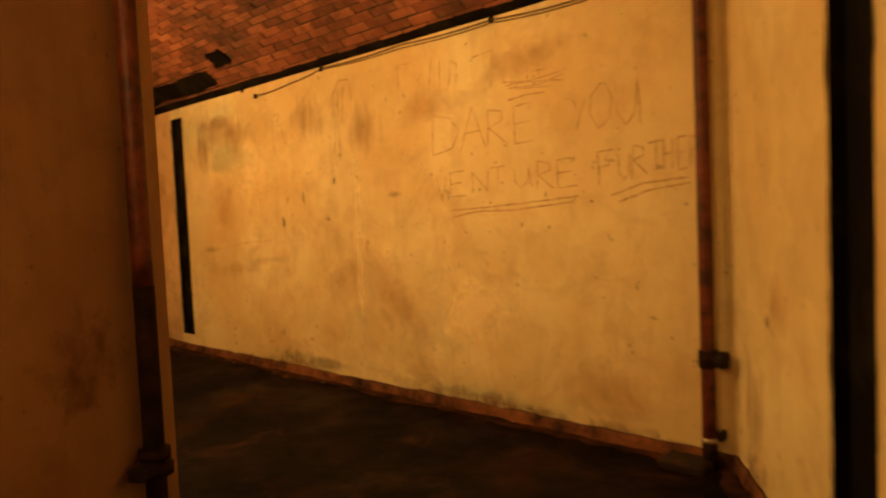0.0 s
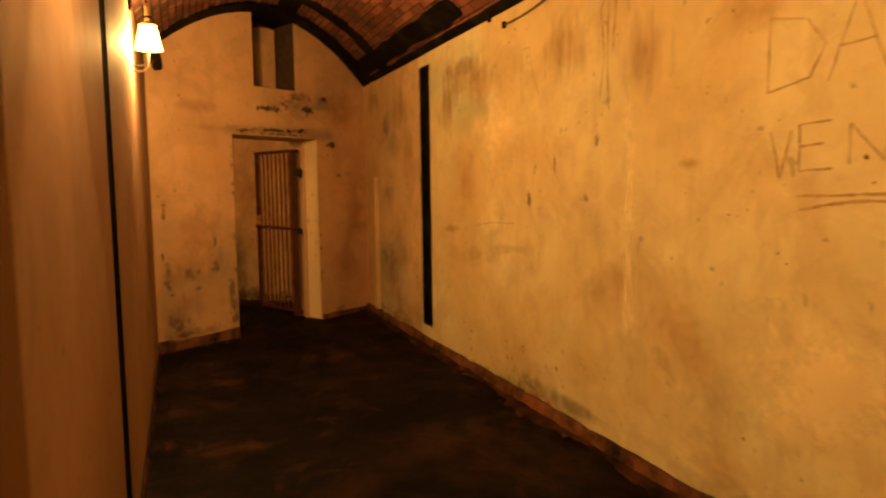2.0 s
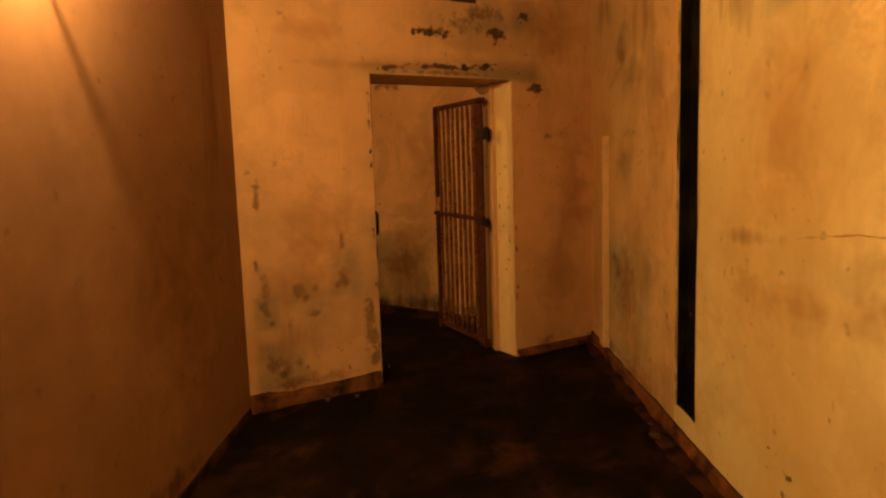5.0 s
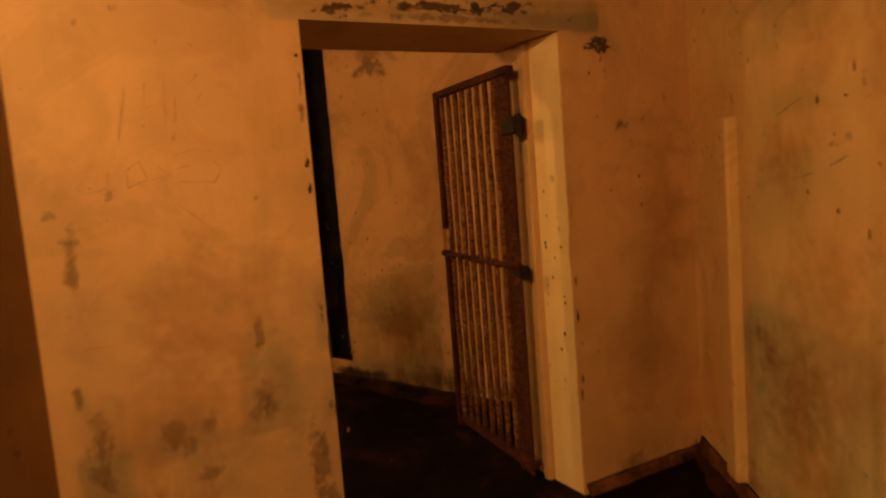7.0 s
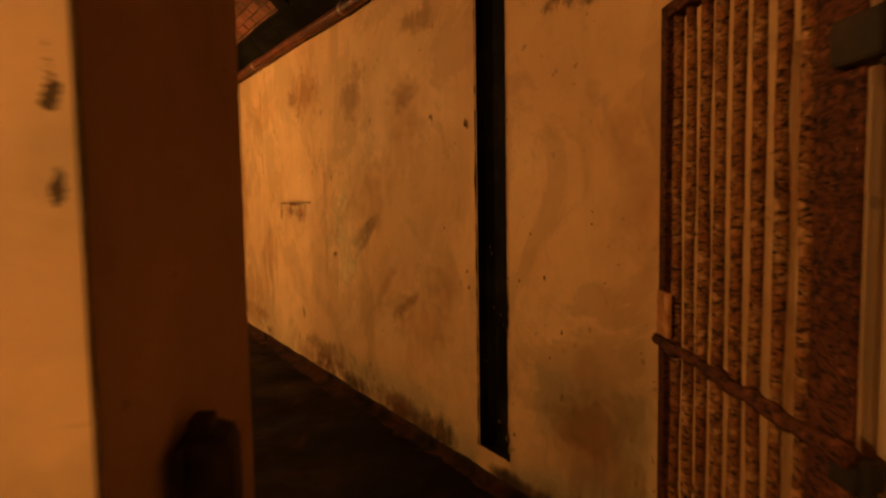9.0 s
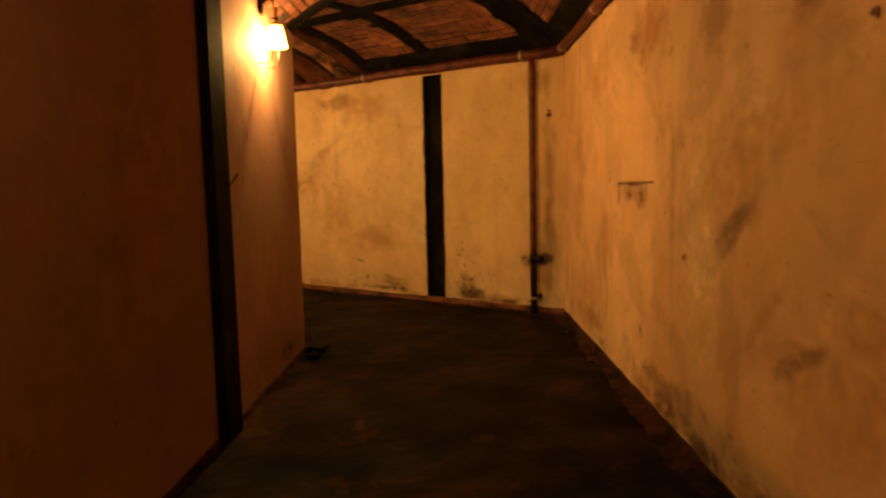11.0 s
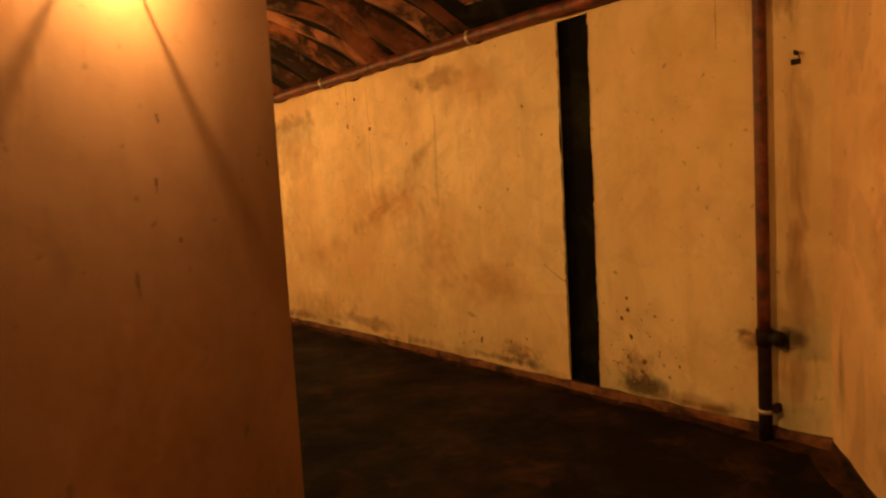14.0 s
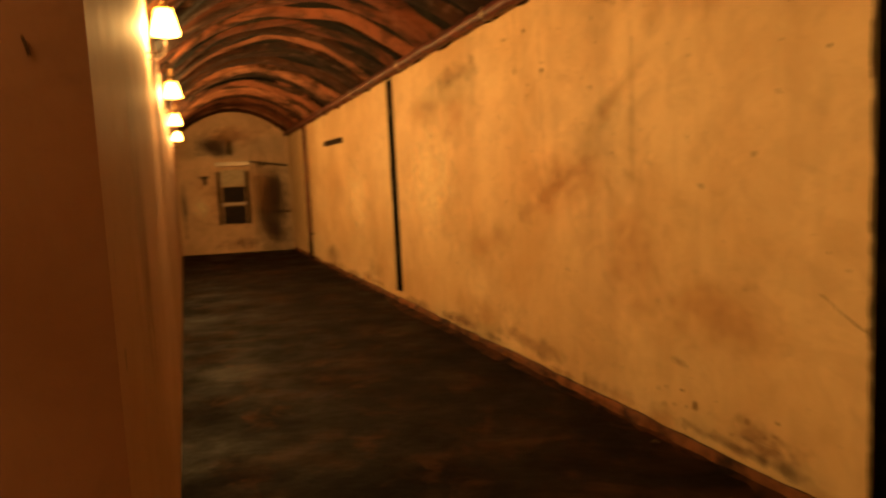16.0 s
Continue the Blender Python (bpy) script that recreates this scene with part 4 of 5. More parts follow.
scrawl(I[2], [[(4.61, 1.55), (4.63, 1.35)], [(4.62, 1.3), (4.64, 1.12)], [(4.55, 2.1), (4.66, 1.9), (4.67, 1.75)], [(5.2, 1.33), (5.2, 1.25)]], 0.006, M_CHIP, "cracks", "thin dark crack in the plaster", 13)
scrawl(I[1], [[(2.6, 1.92), (2.72, 1.83), (2.95, 1.82), (3.05, 1.92), (3.08, 1.99)], [(2.0, 1.94), (2.02, 1.83)]], 0.006, M_CHIP, "cracks", "thin crack in the plaster of the inner wall", 14)


scrawl(I[2], [[(5.32, 1.63), (5.32, 1.58)], [(5.19, 1.34), (5.19, 1.29)], [(5.35, 1.84), (5.36, 1.81)], [(6.02, 1.71), (6.03, 1.68)], [(5.42, 1.43), (5.42, 1.41)], [(4.75, 1.80), (4.75, 1.75)]], 0.009, M_STAINDARK, "chip_marks", "short dark gouges in the inner wall", 15)
scrawl(W[2], [[(5.64, 0.50), (5.60, 0.46)], [(5.61, 0.47), (5.585, 0.42)]], 0.022, M_STAINDARK, "chip_marks", "short dark gouge in the plaster", 16)
LETTERS = [[(0.27, 1.82), (0.24, 1.67)], [(0.33, 1.84), (0.32, 1.76)], [(0.39, 1.84), (0.38, 1.71)], [(0.32, 1.76), (0.38, 1.78)], [(0.42, 1.86), (0.41, 1.72)], [(0.49, 1.86), (0.46, 1.84), (0.50, 1.81), (0.47, 1.75)],
           [(0.16, 1.60), (0.11, 1.53), (0.13, 1.51), (0.19, 1.52), (0.20, 1.57)], [(0.29, 1.60), (0.25, 1.57), (0.25, 1.52), (0.31, 1.54), (0.29, 1.60)], [(0.34, 1.58), (0.38, 1.55), (0.32, 1.54)],
           [(0.39, 1.61), (0.46, 1.63), (0.52, 1.62)], [(0.40, 1.57), (0.44, 1.58)], [(0.40, 1.53), (0.51, 1.52), (0.54, 1.57), (0.51, 1.59)], [(0.39, 1.46), (0.48, 1.37)]]
M_FAINT = rough_mat("pencil_faint", (0.50, 0.30, 0.16), (0.66, 0.42, 0.24), 14.0, 0.8, 0, 0.001)
scrawl(P1, LETTERS, 0.0045, M_FAINT, "faint_letters", "faint pencilled capital letters on the cross wall", 17, "writing")


# ---- soft stains and some painted light and shade: thin films on the plaster ----
def film_mat(name, colour, strength, level, soft, scale, stretch=1.0, fade=0.5):
    """A film of stain or painted shade that fades out towards the rim of its patch, broken up at real-world size."""
    m, nt, b = mat_base(name)
    tc = nt.nodes.new("ShaderNodeTexCoord")
    ln = nt.nodes.new("ShaderNodeVectorMath")
    ln.operation = "LENGTH"
    nt.links.new(tc.outputs["Object"], ln.inputs[0])
    rim = nt.nodes.new("ShaderNodeMapRange")
    rim.inputs["From Min"].default_value, rim.inputs["From Max"].default_value = 0.15, 1.0
    rim.inputs["To Max"].default_value = fade
    nt.links.new(ln.outputs["Value"], rim.inputs["Value"])
    geo = nt.nodes.new("ShaderNodeNewGeometry")
    mp = nt.nodes.new("ShaderNodeMapping")
    mp.inputs["Scale"].default_value = (1, 1, stretch)
    nt.links.new(geo.outputs["Position"], mp.inputs["Vector"])
    nz = nd(nt, "ShaderNodeTexNoise", Scale=scale, Detail=8.0, Roughness=0.68, Distortion=0.3)
    nt.links.new(mp.outputs[0], nz.inputs["Vector"])
    sub = nt.nodes.new("ShaderNodeMath")
    sub.operation = "SUBTRACT"
    nt.links.new(nz.outputs["Fac"], sub.inputs[0])
    nt.links.new(rim.outputs["Result"], sub.inputs[1])
    cut = nt.nodes.new("ShaderNodeMapRange")
    cut.inputs["From Min"].default_value, cut.inputs["From Max"].default_value = level - soft, level + soft
    cut.inputs["To Max"].default_value = strength
    nt.links.new(sub.outputs[0], cut.inputs["Value"])
    nt.links.new(cut.outputs["Result"], b.inputs["Alpha"])
    b.inputs["Base Color"].default_value = (*colour, 1)
    b.inputs["Roughness"].default_value = 0.8
    b.inputs["Specular IOR Level"].default_value = 0.2
    return m


M_FILM_SOFT = film_mat("film_soft_brown", (0.45, 0.20, 0.048), 0.42, 0.41, 0.20, 3.2)
M_FILM_DARK = film_mat("film_dark_mould", (0.18, 0.048, 0.010), 0.58, 0.44, 0.16, 9.0)
M_FILM_BLOT = film_mat("film_blot", (0.20, 0.105, 0.048), 0.62, 0.40, 0.07, 8.0, 1.0, 0.38)
M_FILM_BROWN = film_mat("film_tide_shade_brown", (0.24, 0.105, 0.034), 0.46, 0.41, 0.09, 3.4, 1.0, 0.40)
M_FILM_SOOT = film_mat("film_soot", (0.060, 0.030, 0.014), 0.82, 0.38, 0.12, 3.0, 0.6, 0.46)
M_FILM_GREY = film_mat("film_grey_patch", (0.21, 0.108, 0.048), 0.6, 0.43, 0.08, 13.0)
M_FILM_PEEL = film_mat("film_peeled", (0.06, 0.034, 0.020), 0.9, 0.45, 0.03, 16.0, 1.6, 0.4)
M_FILM_PALE = film_mat("film_pale_patch", (0.88, 0.74, 0.46), 0.5, 0.38, 0.16, 5.0)
M_FILM_STREAK = film_mat("film_streaks", (0.29, 0.105, 0.024), 0.42, 0.42, 0.15, 9.0, 0.22)
FILM_MESH = mesh_of("film", [(-1, 0, -1), (1, 0, -1), (1, 0, 1), (-1, 0, 1)], [(0, 1, 2, 3)], [M_FILM_SOFT])
FILMS = {}
LAYER = [0]
STACKS = {}
CHASES = {id(W[1]): [W[1].s_of(-6.70, 3.69)], id(W[2]): [W[2].s_of(-10.54, 1.53)], id(W[3]): [S3, S4], id(I[2]): [I[2].s_of(-9.98, -1.92)], id(I[1]): [I[1].s_of(-3.61, 1.26)]}


def film(w, s, z, rs, rz, mat, label="soft film of stain and painted shade on the plaster", tilt=0.0, out=None):
    if mat.name not in FILMS:
        me = FILM_MESH.copy()
        me.materials[0] = mat
        FILMS[mat.name] = me
    for c in CHASES.get(id(w), ()):
        room = rs + 0.15
        if abs(s - c) < room and z + rz > 0.17:
            s = c + room if s >= c else c - room
    if 2 * rs < w.length - 0.04 and w is not JAMB:
        s = min(max(s, rs + 0.01), w.length - rs - 0.01)
    if w is P1 and z - rz < 2.05 and z < 2.06:
        s = min(s, DS0 - rs * 0.8) if s < (DS0 + DS1) / 2 else max(s, DS1 + rs * 0.8)
    rows = STACKS.setdefault(id(w), [])
    spots = [(s + rs * a / 3, z + rz * c / 3) for a in range(-3, 4) for c in range(-3, 4)]
    if max(sum(abs(p - r[0]) < r[2] and abs(q - r[1]) < r[3] for r in rows) for p, q in spots) > 5:
        return None
    rows.append((s, z, rs, rz))
    LAYER[0] = (LAYER[0] + 1) % 40
    # most films are stains, some carry painted shade
    ob = new("stain", FILMS[mat.name])
    ob.matrix_world = w.frame_at(s, z, (0.0012 + 0.00012 * LAYER[0]) if out is None else out) @ pose(0, 0, 0, 0, tilt, 0) @ Matrix.Diagonal((rs, 1, rz, 1))
    ob.visible_shadow = False
    return tagged(ob, label, "stain", group="stains on the walls", kind="structure")


rng = random.Random(21)
# broad soft discolouring; thin slanting W[2] and W[3] bands paint the lamp-cone edge
for w, s, z, rs, rz, tl in [(W[2], 4.6, 1.35, 0.75, 0.10, 38), (W[2], 3.9, 0.9, 0.6, 0.09, 42), (W[2], 6.6, 2.25, 0.9, 0.35, 0), (W[2], 3.0, 0.9, 0.30, 0.45, 0), (W[2], 2.6, 0.5, 0.5, 0.3, 20), (W[2], 7.2, 0.5, 0.8, 0.4, 0),
                            (W[3], 4.2, 1.35, 1.0, 0.12, 22), (W[3], 3.4, 1.9, 0.5, 0.12, 30), (W[3], 5.4, 0.9, 0.9, 0.3, 10), (W[3], 2.6, 0.75, 0.7, 0.3, 0), (W[3], 7.5, 2.2, 1.2, 0.3, 0),
                            (W[1], 4.4, 1.05, 0.55, 0.09, 4), (W[1], 2.5, 0.7, 0.5, 0.35, 0), (W[1], 5.2, 1.6, 0.5, 0.6, 0)]:
    film(w, s, z, rs, rz, M_FILM_SOFT, tilt=tl)
# Tide stains; the thin W[2] band at 4.3, 1.1 paints the lamp-cone edge
for w, s, z, rs, rz, tl in [(W[2], 5.6, 2.3, 0.8, 0.36, 0), (W[2], 4.4, 2.2, 0.5, 0.36, 20), (W[2], 2.2, 2.4, 0.5, 0.22, 0), (W[2], 5.0, 0.25, 1.2, 0.2, 0), (W[2], 7.0, 0.25, 0.8, 0.2, 0), (W[2], 4.3, 1.1, 0.6, 0.09, 40), (W[2], 2.0, 0.5, 0.35, 0.3, 0),
                            (W[3], 3.2, 2.5, 0.8, 0.18, 0), (W[3], 6.0, 2.4, 1.0, 0.22, 0), (W[3], 2.91, 0.45, 0.16, 0.06, -14), (W[3], 4.6, 0.2, 1.0, 0.14, 0),
                            (W[1], 5.4, 2.45, 0.7, 0.16, 0), (W[1], 7.35, 2.2, 0.4, 0.35, 0), (W[1], 7.2, 0.6, 0.5, 0.4, 0), (W[1], 3.5, 0.16, 0.8, 0.1, 0)]:
    film(w, s, z, rs, rz, M_FILM_BROWN, "brown tide stain and painted shade edge on the plaster", tilt=tl)
# named stains
for s, z, rs, rz, m, tl in [
    (2.56, 1.59, 0.13, 0.04, M_FILM_SOFT, 0), (4.07, 1.40, 0.055, 0.13, M_FILM_BLOT, 4), (3.42, 1.42, 0.09, 0.07, M_FILM_BLOT, 0), (3.75, 1.62, 0.035, 0.20, M_FILM_BLOT, 0), (3.30, 1.75, 0.05, 0.10, M_FILM_GREY, 0), (4.9, 2.3, 0.4, 0.35, M_FILM_STREAK, 0), (5.8, 2.3, 0.5, 0.35, M_FILM_STREAK, 0), (3.6, 2.3, 0.5, 0.35, M_FILM_STREAK, 0), (5.4, 1.15, 0.5, 0.07, M_FILM_STREAK, 3), (2.9, 2.1, 0.4, 0.4, M_FILM_STREAK, 0),
    (5.3, 2.35, 0.9, 0.28, M_FILM_SOFT, -12), (6.0, 2.15, 0.35, 0.35, M_FILM_STREAK, 0), (1.25, 2.40, 0.65, 0.16, M_FILM_SOFT, 6), (2.1, 2.2, 0.6, 0.2, M_FILM_SOFT, 0),
    (4.0, 0.16, 0.7, 0.14, M_FILM_DARK, 0), (2.3, 0.2, 0.3, 0.2, M_FILM_SOFT, 0), (0.7, 0.3, 0.5, 0.35, M_FILM_SOFT, 0), (5.2, 0.95, 0.9, 0.16, M_FILM_SOFT, 4), (3.0, 0.9, 0.9, 0.5, M_FILM_SOFT, 0),
    (6.9, 2.3, 0.5, 0.5, M_FILM_STREAK, 0), (7.5, 0.77, 0.13, 0.10, M_FILM_DARK, 25), (7.3, 1.42, 0.25, 0.25, M_FILM_SOFT, 0), (7.2, 0.55, 0.5, 0.5, M_FILM_SOFT, 0), (7.9, 2.5, 0.5, 0.3, M_FILM_STREAK, 0),
    # Around s 7: stains that also paint in the lens's corner darkening
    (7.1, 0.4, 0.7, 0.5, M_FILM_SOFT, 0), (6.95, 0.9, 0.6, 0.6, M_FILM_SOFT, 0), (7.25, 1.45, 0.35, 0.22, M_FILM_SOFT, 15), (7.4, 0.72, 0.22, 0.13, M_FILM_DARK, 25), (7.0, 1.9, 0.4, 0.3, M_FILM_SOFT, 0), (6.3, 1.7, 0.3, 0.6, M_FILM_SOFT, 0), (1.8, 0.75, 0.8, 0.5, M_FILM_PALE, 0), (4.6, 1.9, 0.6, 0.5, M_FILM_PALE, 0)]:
    film(W[1], s, z, rs, rz, m, tilt=tl)
for s, z, rs, rz, m, tl in [
    (2.25, 2.25, 0.42, 0.16, M_FILM_GREY, -8), (3.6, 1.95, 0.5, 0.5, M_FILM_SOFT, 20), (2.6, 0.35, 0.5, 0.35, M_FILM_STREAK, 0), (2.0, 0.7, 0.35, 0.3, M_FILM_SOFT, 0), (3.3, 0.7, 0.6, 0.5, M_FILM_SOFT, 30), (4.2, 1.5, 0.8, 0.4, M_FILM_SOFT, 0),
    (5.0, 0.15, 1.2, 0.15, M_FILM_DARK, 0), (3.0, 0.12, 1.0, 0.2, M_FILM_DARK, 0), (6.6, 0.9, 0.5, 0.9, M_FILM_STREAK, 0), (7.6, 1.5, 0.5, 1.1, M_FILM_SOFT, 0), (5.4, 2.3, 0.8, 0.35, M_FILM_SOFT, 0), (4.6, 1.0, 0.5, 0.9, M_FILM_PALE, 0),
    (5.62, 0.45, 0.05, 0.08, M_FILM_DARK, 0), (7.3, 0.25, 0.7, 0.25, M_FILM_SOFT, 0), (1.6, 1.5, 0.5, 0.7, M_FILM_SOFT, 0)]:
    film(W[2], s, z, rs, rz, m, tilt=tl)
for s, z, rs, rz, m, tl in [
    (2.3, 0.2, 0.5, 0.2, M_FILM_DARK, 0), (1.25, 0.28, 0.28, 0.26, M_FILM_DARK, 0), (0.42, 0.55, 0.30, 0.10, M_FILM_DARK, 0), (0.3, 0.5, 0.3, 0.5, M_FILM_SOFT, 0), (2.8, 2.4, 0.9, 0.35, M_FILM_SOFT, 0), (4.0, 1.4, 1.3, 0.5, M_FILM_SOFT, 10),
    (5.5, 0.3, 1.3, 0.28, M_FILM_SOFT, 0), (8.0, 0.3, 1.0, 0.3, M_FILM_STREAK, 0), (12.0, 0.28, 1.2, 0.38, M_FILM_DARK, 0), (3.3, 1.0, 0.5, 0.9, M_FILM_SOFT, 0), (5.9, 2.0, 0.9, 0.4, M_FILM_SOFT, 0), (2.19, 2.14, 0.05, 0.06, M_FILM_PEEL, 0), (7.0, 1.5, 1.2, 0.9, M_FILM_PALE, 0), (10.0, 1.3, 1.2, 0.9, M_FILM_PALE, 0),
    (0.1, 2.5, 0.3, 0.3, M_FILM_STREAK, 0), (0.18, 1.6, 0.15, 1.0, M_FILM_STREAK, 0), (0.17, 0.9, 0.15, 0.8, M_FILM_STREAK, 0)]:
    film(W[3], s, z, rs, rz, m, tilt=tl)
for s, z, rs, rz, m, tl in [
    (0.34, 0.68, 0.10, 0.09, M_FILM_GREY, 0), (0.40, 0.56, 0.09, 0.07, M_FILM_GREY, 0), (0.62, 0.78, 0.10, 0.22, M_FILM_GREY, 0), (0.12, 0.24, 0.16, 0.16, M_FILM_GREY, 0), (0.22, 0.14, 0.15, 0.08, M_FILM_DARK, 0), (0.08, 0.6, 0.08, 0.10, M_FILM_GREY, 0), (0.85, 0.45, 0.10, 0.4, M_FILM_GREY, 0),
    (0.45, 0.75, 0.55, 0.45, M_FILM_SOFT, 0), (0.46, 1.1, 0.42, 0.45, M_FILM_SOFT, 0), (0.3, 0.4, 0.28, 0.3, M_FILM_STREAK, 0), (0.06, 1.3, 0.06, 0.3, M_FILM_GREY, 0), (2.4, 0.6, 0.35, 0.5, M_FILM_SOFT, 0), (2.3, 1.65, 0.10, 0.06, M_FILM_GREY, 0), (2.55, 1.2, 0.25, 0.8, M_FILM_SOFT, 0), (2.3, 0.08, 0.3, 0.10, M_FILM_DARK, 0)]:
    film(P1, s, z, rs, rz, m, tilt=tl)
for s, z, rs, rz, m in [(1.3, 2.34, 0.42, 0.10, M_FILM_PEEL), (1.85, 2.36, 0.24, 0.13, M_FILM_PEEL), (1.45, 2.12, 0.75, 0.06, M_FILM_PEEL), (1.7, 2.13, 0.5, 0.07, M_FILM_PEEL), (1.0, 2.10, 0.25, 0.07, M_FILM_PEEL), (1.45, 2.08, 0.75, 0.035, M_FILM_GREY), (1.55, 2.42, 0.4, 0.16, M_FILM_GREY), (1.75, 2.5, 0.45, 0.13, M_FILM_GREY), (0.5, 2.3, 0.4, 0.12, M_FILM_SOFT), (2.4, 2.4, 0.4, 0.4, M_FILM_SOFT), (2.1, 2.5, 0.15, 0.10, M_FILM_PEEL)]:
    film(P1, s, z, rs, rz, m)
for s, z, rs, rz in [(0.30, 0.72, 0.095, 0.085), (0.413, 0.72, 0.065, 0.075), (0.348, 0.585, 0.085, 0.075), (0.563, 0.72, 0.06, 0.07), (0.605, 0.775, 0.09, 0.13), (0.60, 1.0, 0.045, 0.12), (0.477, 0.52, 0.06, 0.15), (0.06, 0.76, 0.075, 0.13),
                     (0.05, 0.63, 0.07, 0.08), (0.085, 0.28, 0.10, 0.15), (0.18, 0.21, 0.12, 0.09), (0.267, 0.26, 0.06, 0.06), (0.12, 0.53, 0.05, 0.04), (0.80, 0.34, 0.06, 0.14), (0.80, 0.19, 0.055, 0.10), (0.79, 0.55, 0.03, 0.10), (0.026, 0.90, 0.03, 0.07)]:
    film(P1, s, z, rs, rz, M_FILM_BLOT, "grey-brown scuffed blot on the plaster")
# Soft shadow line under the crease of the cross wall, painted as a film
film(P1, 0.55, 2.11, 1.0, 0.06, M_FILM_SOFT)
for s, z, rs, rz in [(1.30, 0.14, 0.32, 0.13), (0.75, 0.09, 0.5, 0.07), (2.4, 0.12, 0.5, 0.08)]:
    film(W[3], s, z, rs, rz, M_FILM_SOOT, "black mould creeping up from the skirting")
film(P1, 2.20, 2.00, 0.16, 0.13, M_FILM_PEEL)
# Black films along the lowest part of W[2]
for s, rs, rz in [(1.0, 0.7, 0.26), (1.55, 0.55, 0.24), (2.85, 0.5, 0.22), (3.6, 0.7, 0.20), (4.6, 0.6, 0.14)]:
    film(W[2], s, 0.10, rs, rz, M_FILM_SOOT, "black film along the foot of the wall")
film(W[2], 2.55, 0.075, 0.5, 0.09, M_FILM_SOOT, "black film along the foot of the wall")
film(W[2], 2.4, 0.08, 0.7, 0.088, M_FILM_SOOT, "black film along the foot of the wall")
# The two thin slanting bands paint the edge of the lantern's light cone
for s, z, rs, rz, tl in [(3.6, 2.05, 0.45, 0.16, 12), (4.35, 1.16, 0.45, 0.08, 30), (3.6, 0.80, 0.50, 0.09, 32), (3.3, 2.45, 0.6, 0.15, 0)]:
    film(W[2], s, z, rs, rz, M_FILM_BROWN, "brown tide stain and painted shade edge on the plaster", tilt=tl)
# soot round the tee of the gallery pipe
film(W[3], 0.20, 0.60, 0.19, 0.10, M_FILM_SOOT, "soot round the pipe branch")
film(W[3], 0.50, 0.60, 0.20, 0.045, M_FILM_DARK, "soot round the pipe branch")
film(W[3], 0.17, 0.35, 0.16, 0.34, M_FILM_STREAK, "dark streaks beside the pipe")
film(W[2], W[2].length - 0.16, 0.5, 0.14, 0.45, M_FILM_STREAK, "dark streaks beside the corner")
# Narrow pale upright stripe drawn for a slight ridge in the wall
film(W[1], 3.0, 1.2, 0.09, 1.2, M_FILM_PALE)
film(W[2], 5.0, 1.1, 0.08, 1.0, M_FILM_SOFT)
for w, lo, hi, n in ((W[1], 0.4, 8.1, 16), (W[3], 0.8, 13.5, 22), (W[2], 1.5, 8.2, 12), (P1, 0.05, 0.8, 4)):
    for k in range(n):
        film(w, rng.uniform(lo, hi), rng.uniform(0.06, 0.14), rng.uniform(0.25, 0.8), rng.uniform(0.06, 0.15), (M_FILM_DARK, M_FILM_STREAK, M_FILM_SOFT)[k % 3], "dark damp stain rising from the skirting")
for w, s, z, rs, rz, m in [(I[0], 2.9, 1.0, 0.35, 0.30, M_FILM_DARK), (I[0], 2.2, 1.7, 0.8, 0.5, M_FILM_SOFT), (I[0], 2.6, 0.55, 0.5, 0.4, M_FILM_SOFT), (I[1], 2.9, 1.3, 0.9, 0.5, M_FILM_SOFT), (I[1], 4.6, 0.9, 0.9, 0.7, M_FILM_SOFT), (I[1], 5.2, 1.8, 0.3, 0.8, M_FILM_STREAK), (I[1], 4.2, 0.1, 1.2, 0.15, M_FILM_DARK),
                           (I[2], 4.5, 2.0, 0.5, 0.5, M_FILM_STREAK), (I[2], 5.2, 0.8, 0.6, 0.6, M_FILM_SOFT), (I[2], 5.5, 0.15, 0.5, 0.15, M_FILM_DARK), (I[2], 3.2, 1.3, 0.7, 0.9, M_FILM_SOFT), (I[3], 1.0, 1.4, 0.5, 1.0, M_FILM_STREAK)]:
    film(w, s, z, rs, rz, m)
for s, z, rs, rz, _ in RUST_MARK:
    film(W[2], s, z, rs, rz, M_FILM_DARK if rz < 0.05 else M_FILM_STREAK, "rust running down from an old bracket")
    film(W[2], s, z, rs * 0.8, rz, M_FILM_DARK, "rust running down from an old bracket")
# wear along the door edges
for k in range(9):
    film(P1, DS0 - rng.uniform(-0.01, 0.015), rng.uniform(0.1, 2.0), rng.uniform(0.015, 0.03), rng.uniform(0.03, 0.14), M_FILM_PEEL if k % 3 == 0 else M_FILM_GREY)
for k in range(6):
    film(P1, DS1 + rng.uniform(-0.01, 0.015), rng.uniform(0.2, 1.5), rng.uniform(0.012, 0.025), rng.uniform(0.03, 0.10), M_FILM_GREY)
for k in range(12):
    film(JAMB, rng.uniform(0.05, 0.2), rng.uniform(0.3, 1.3), rng.uniform(0.010, 0.022), rng.uniform(0.012, 0.035), M_FILM_PEEL, out=0.0055 + 0.0002 * k)


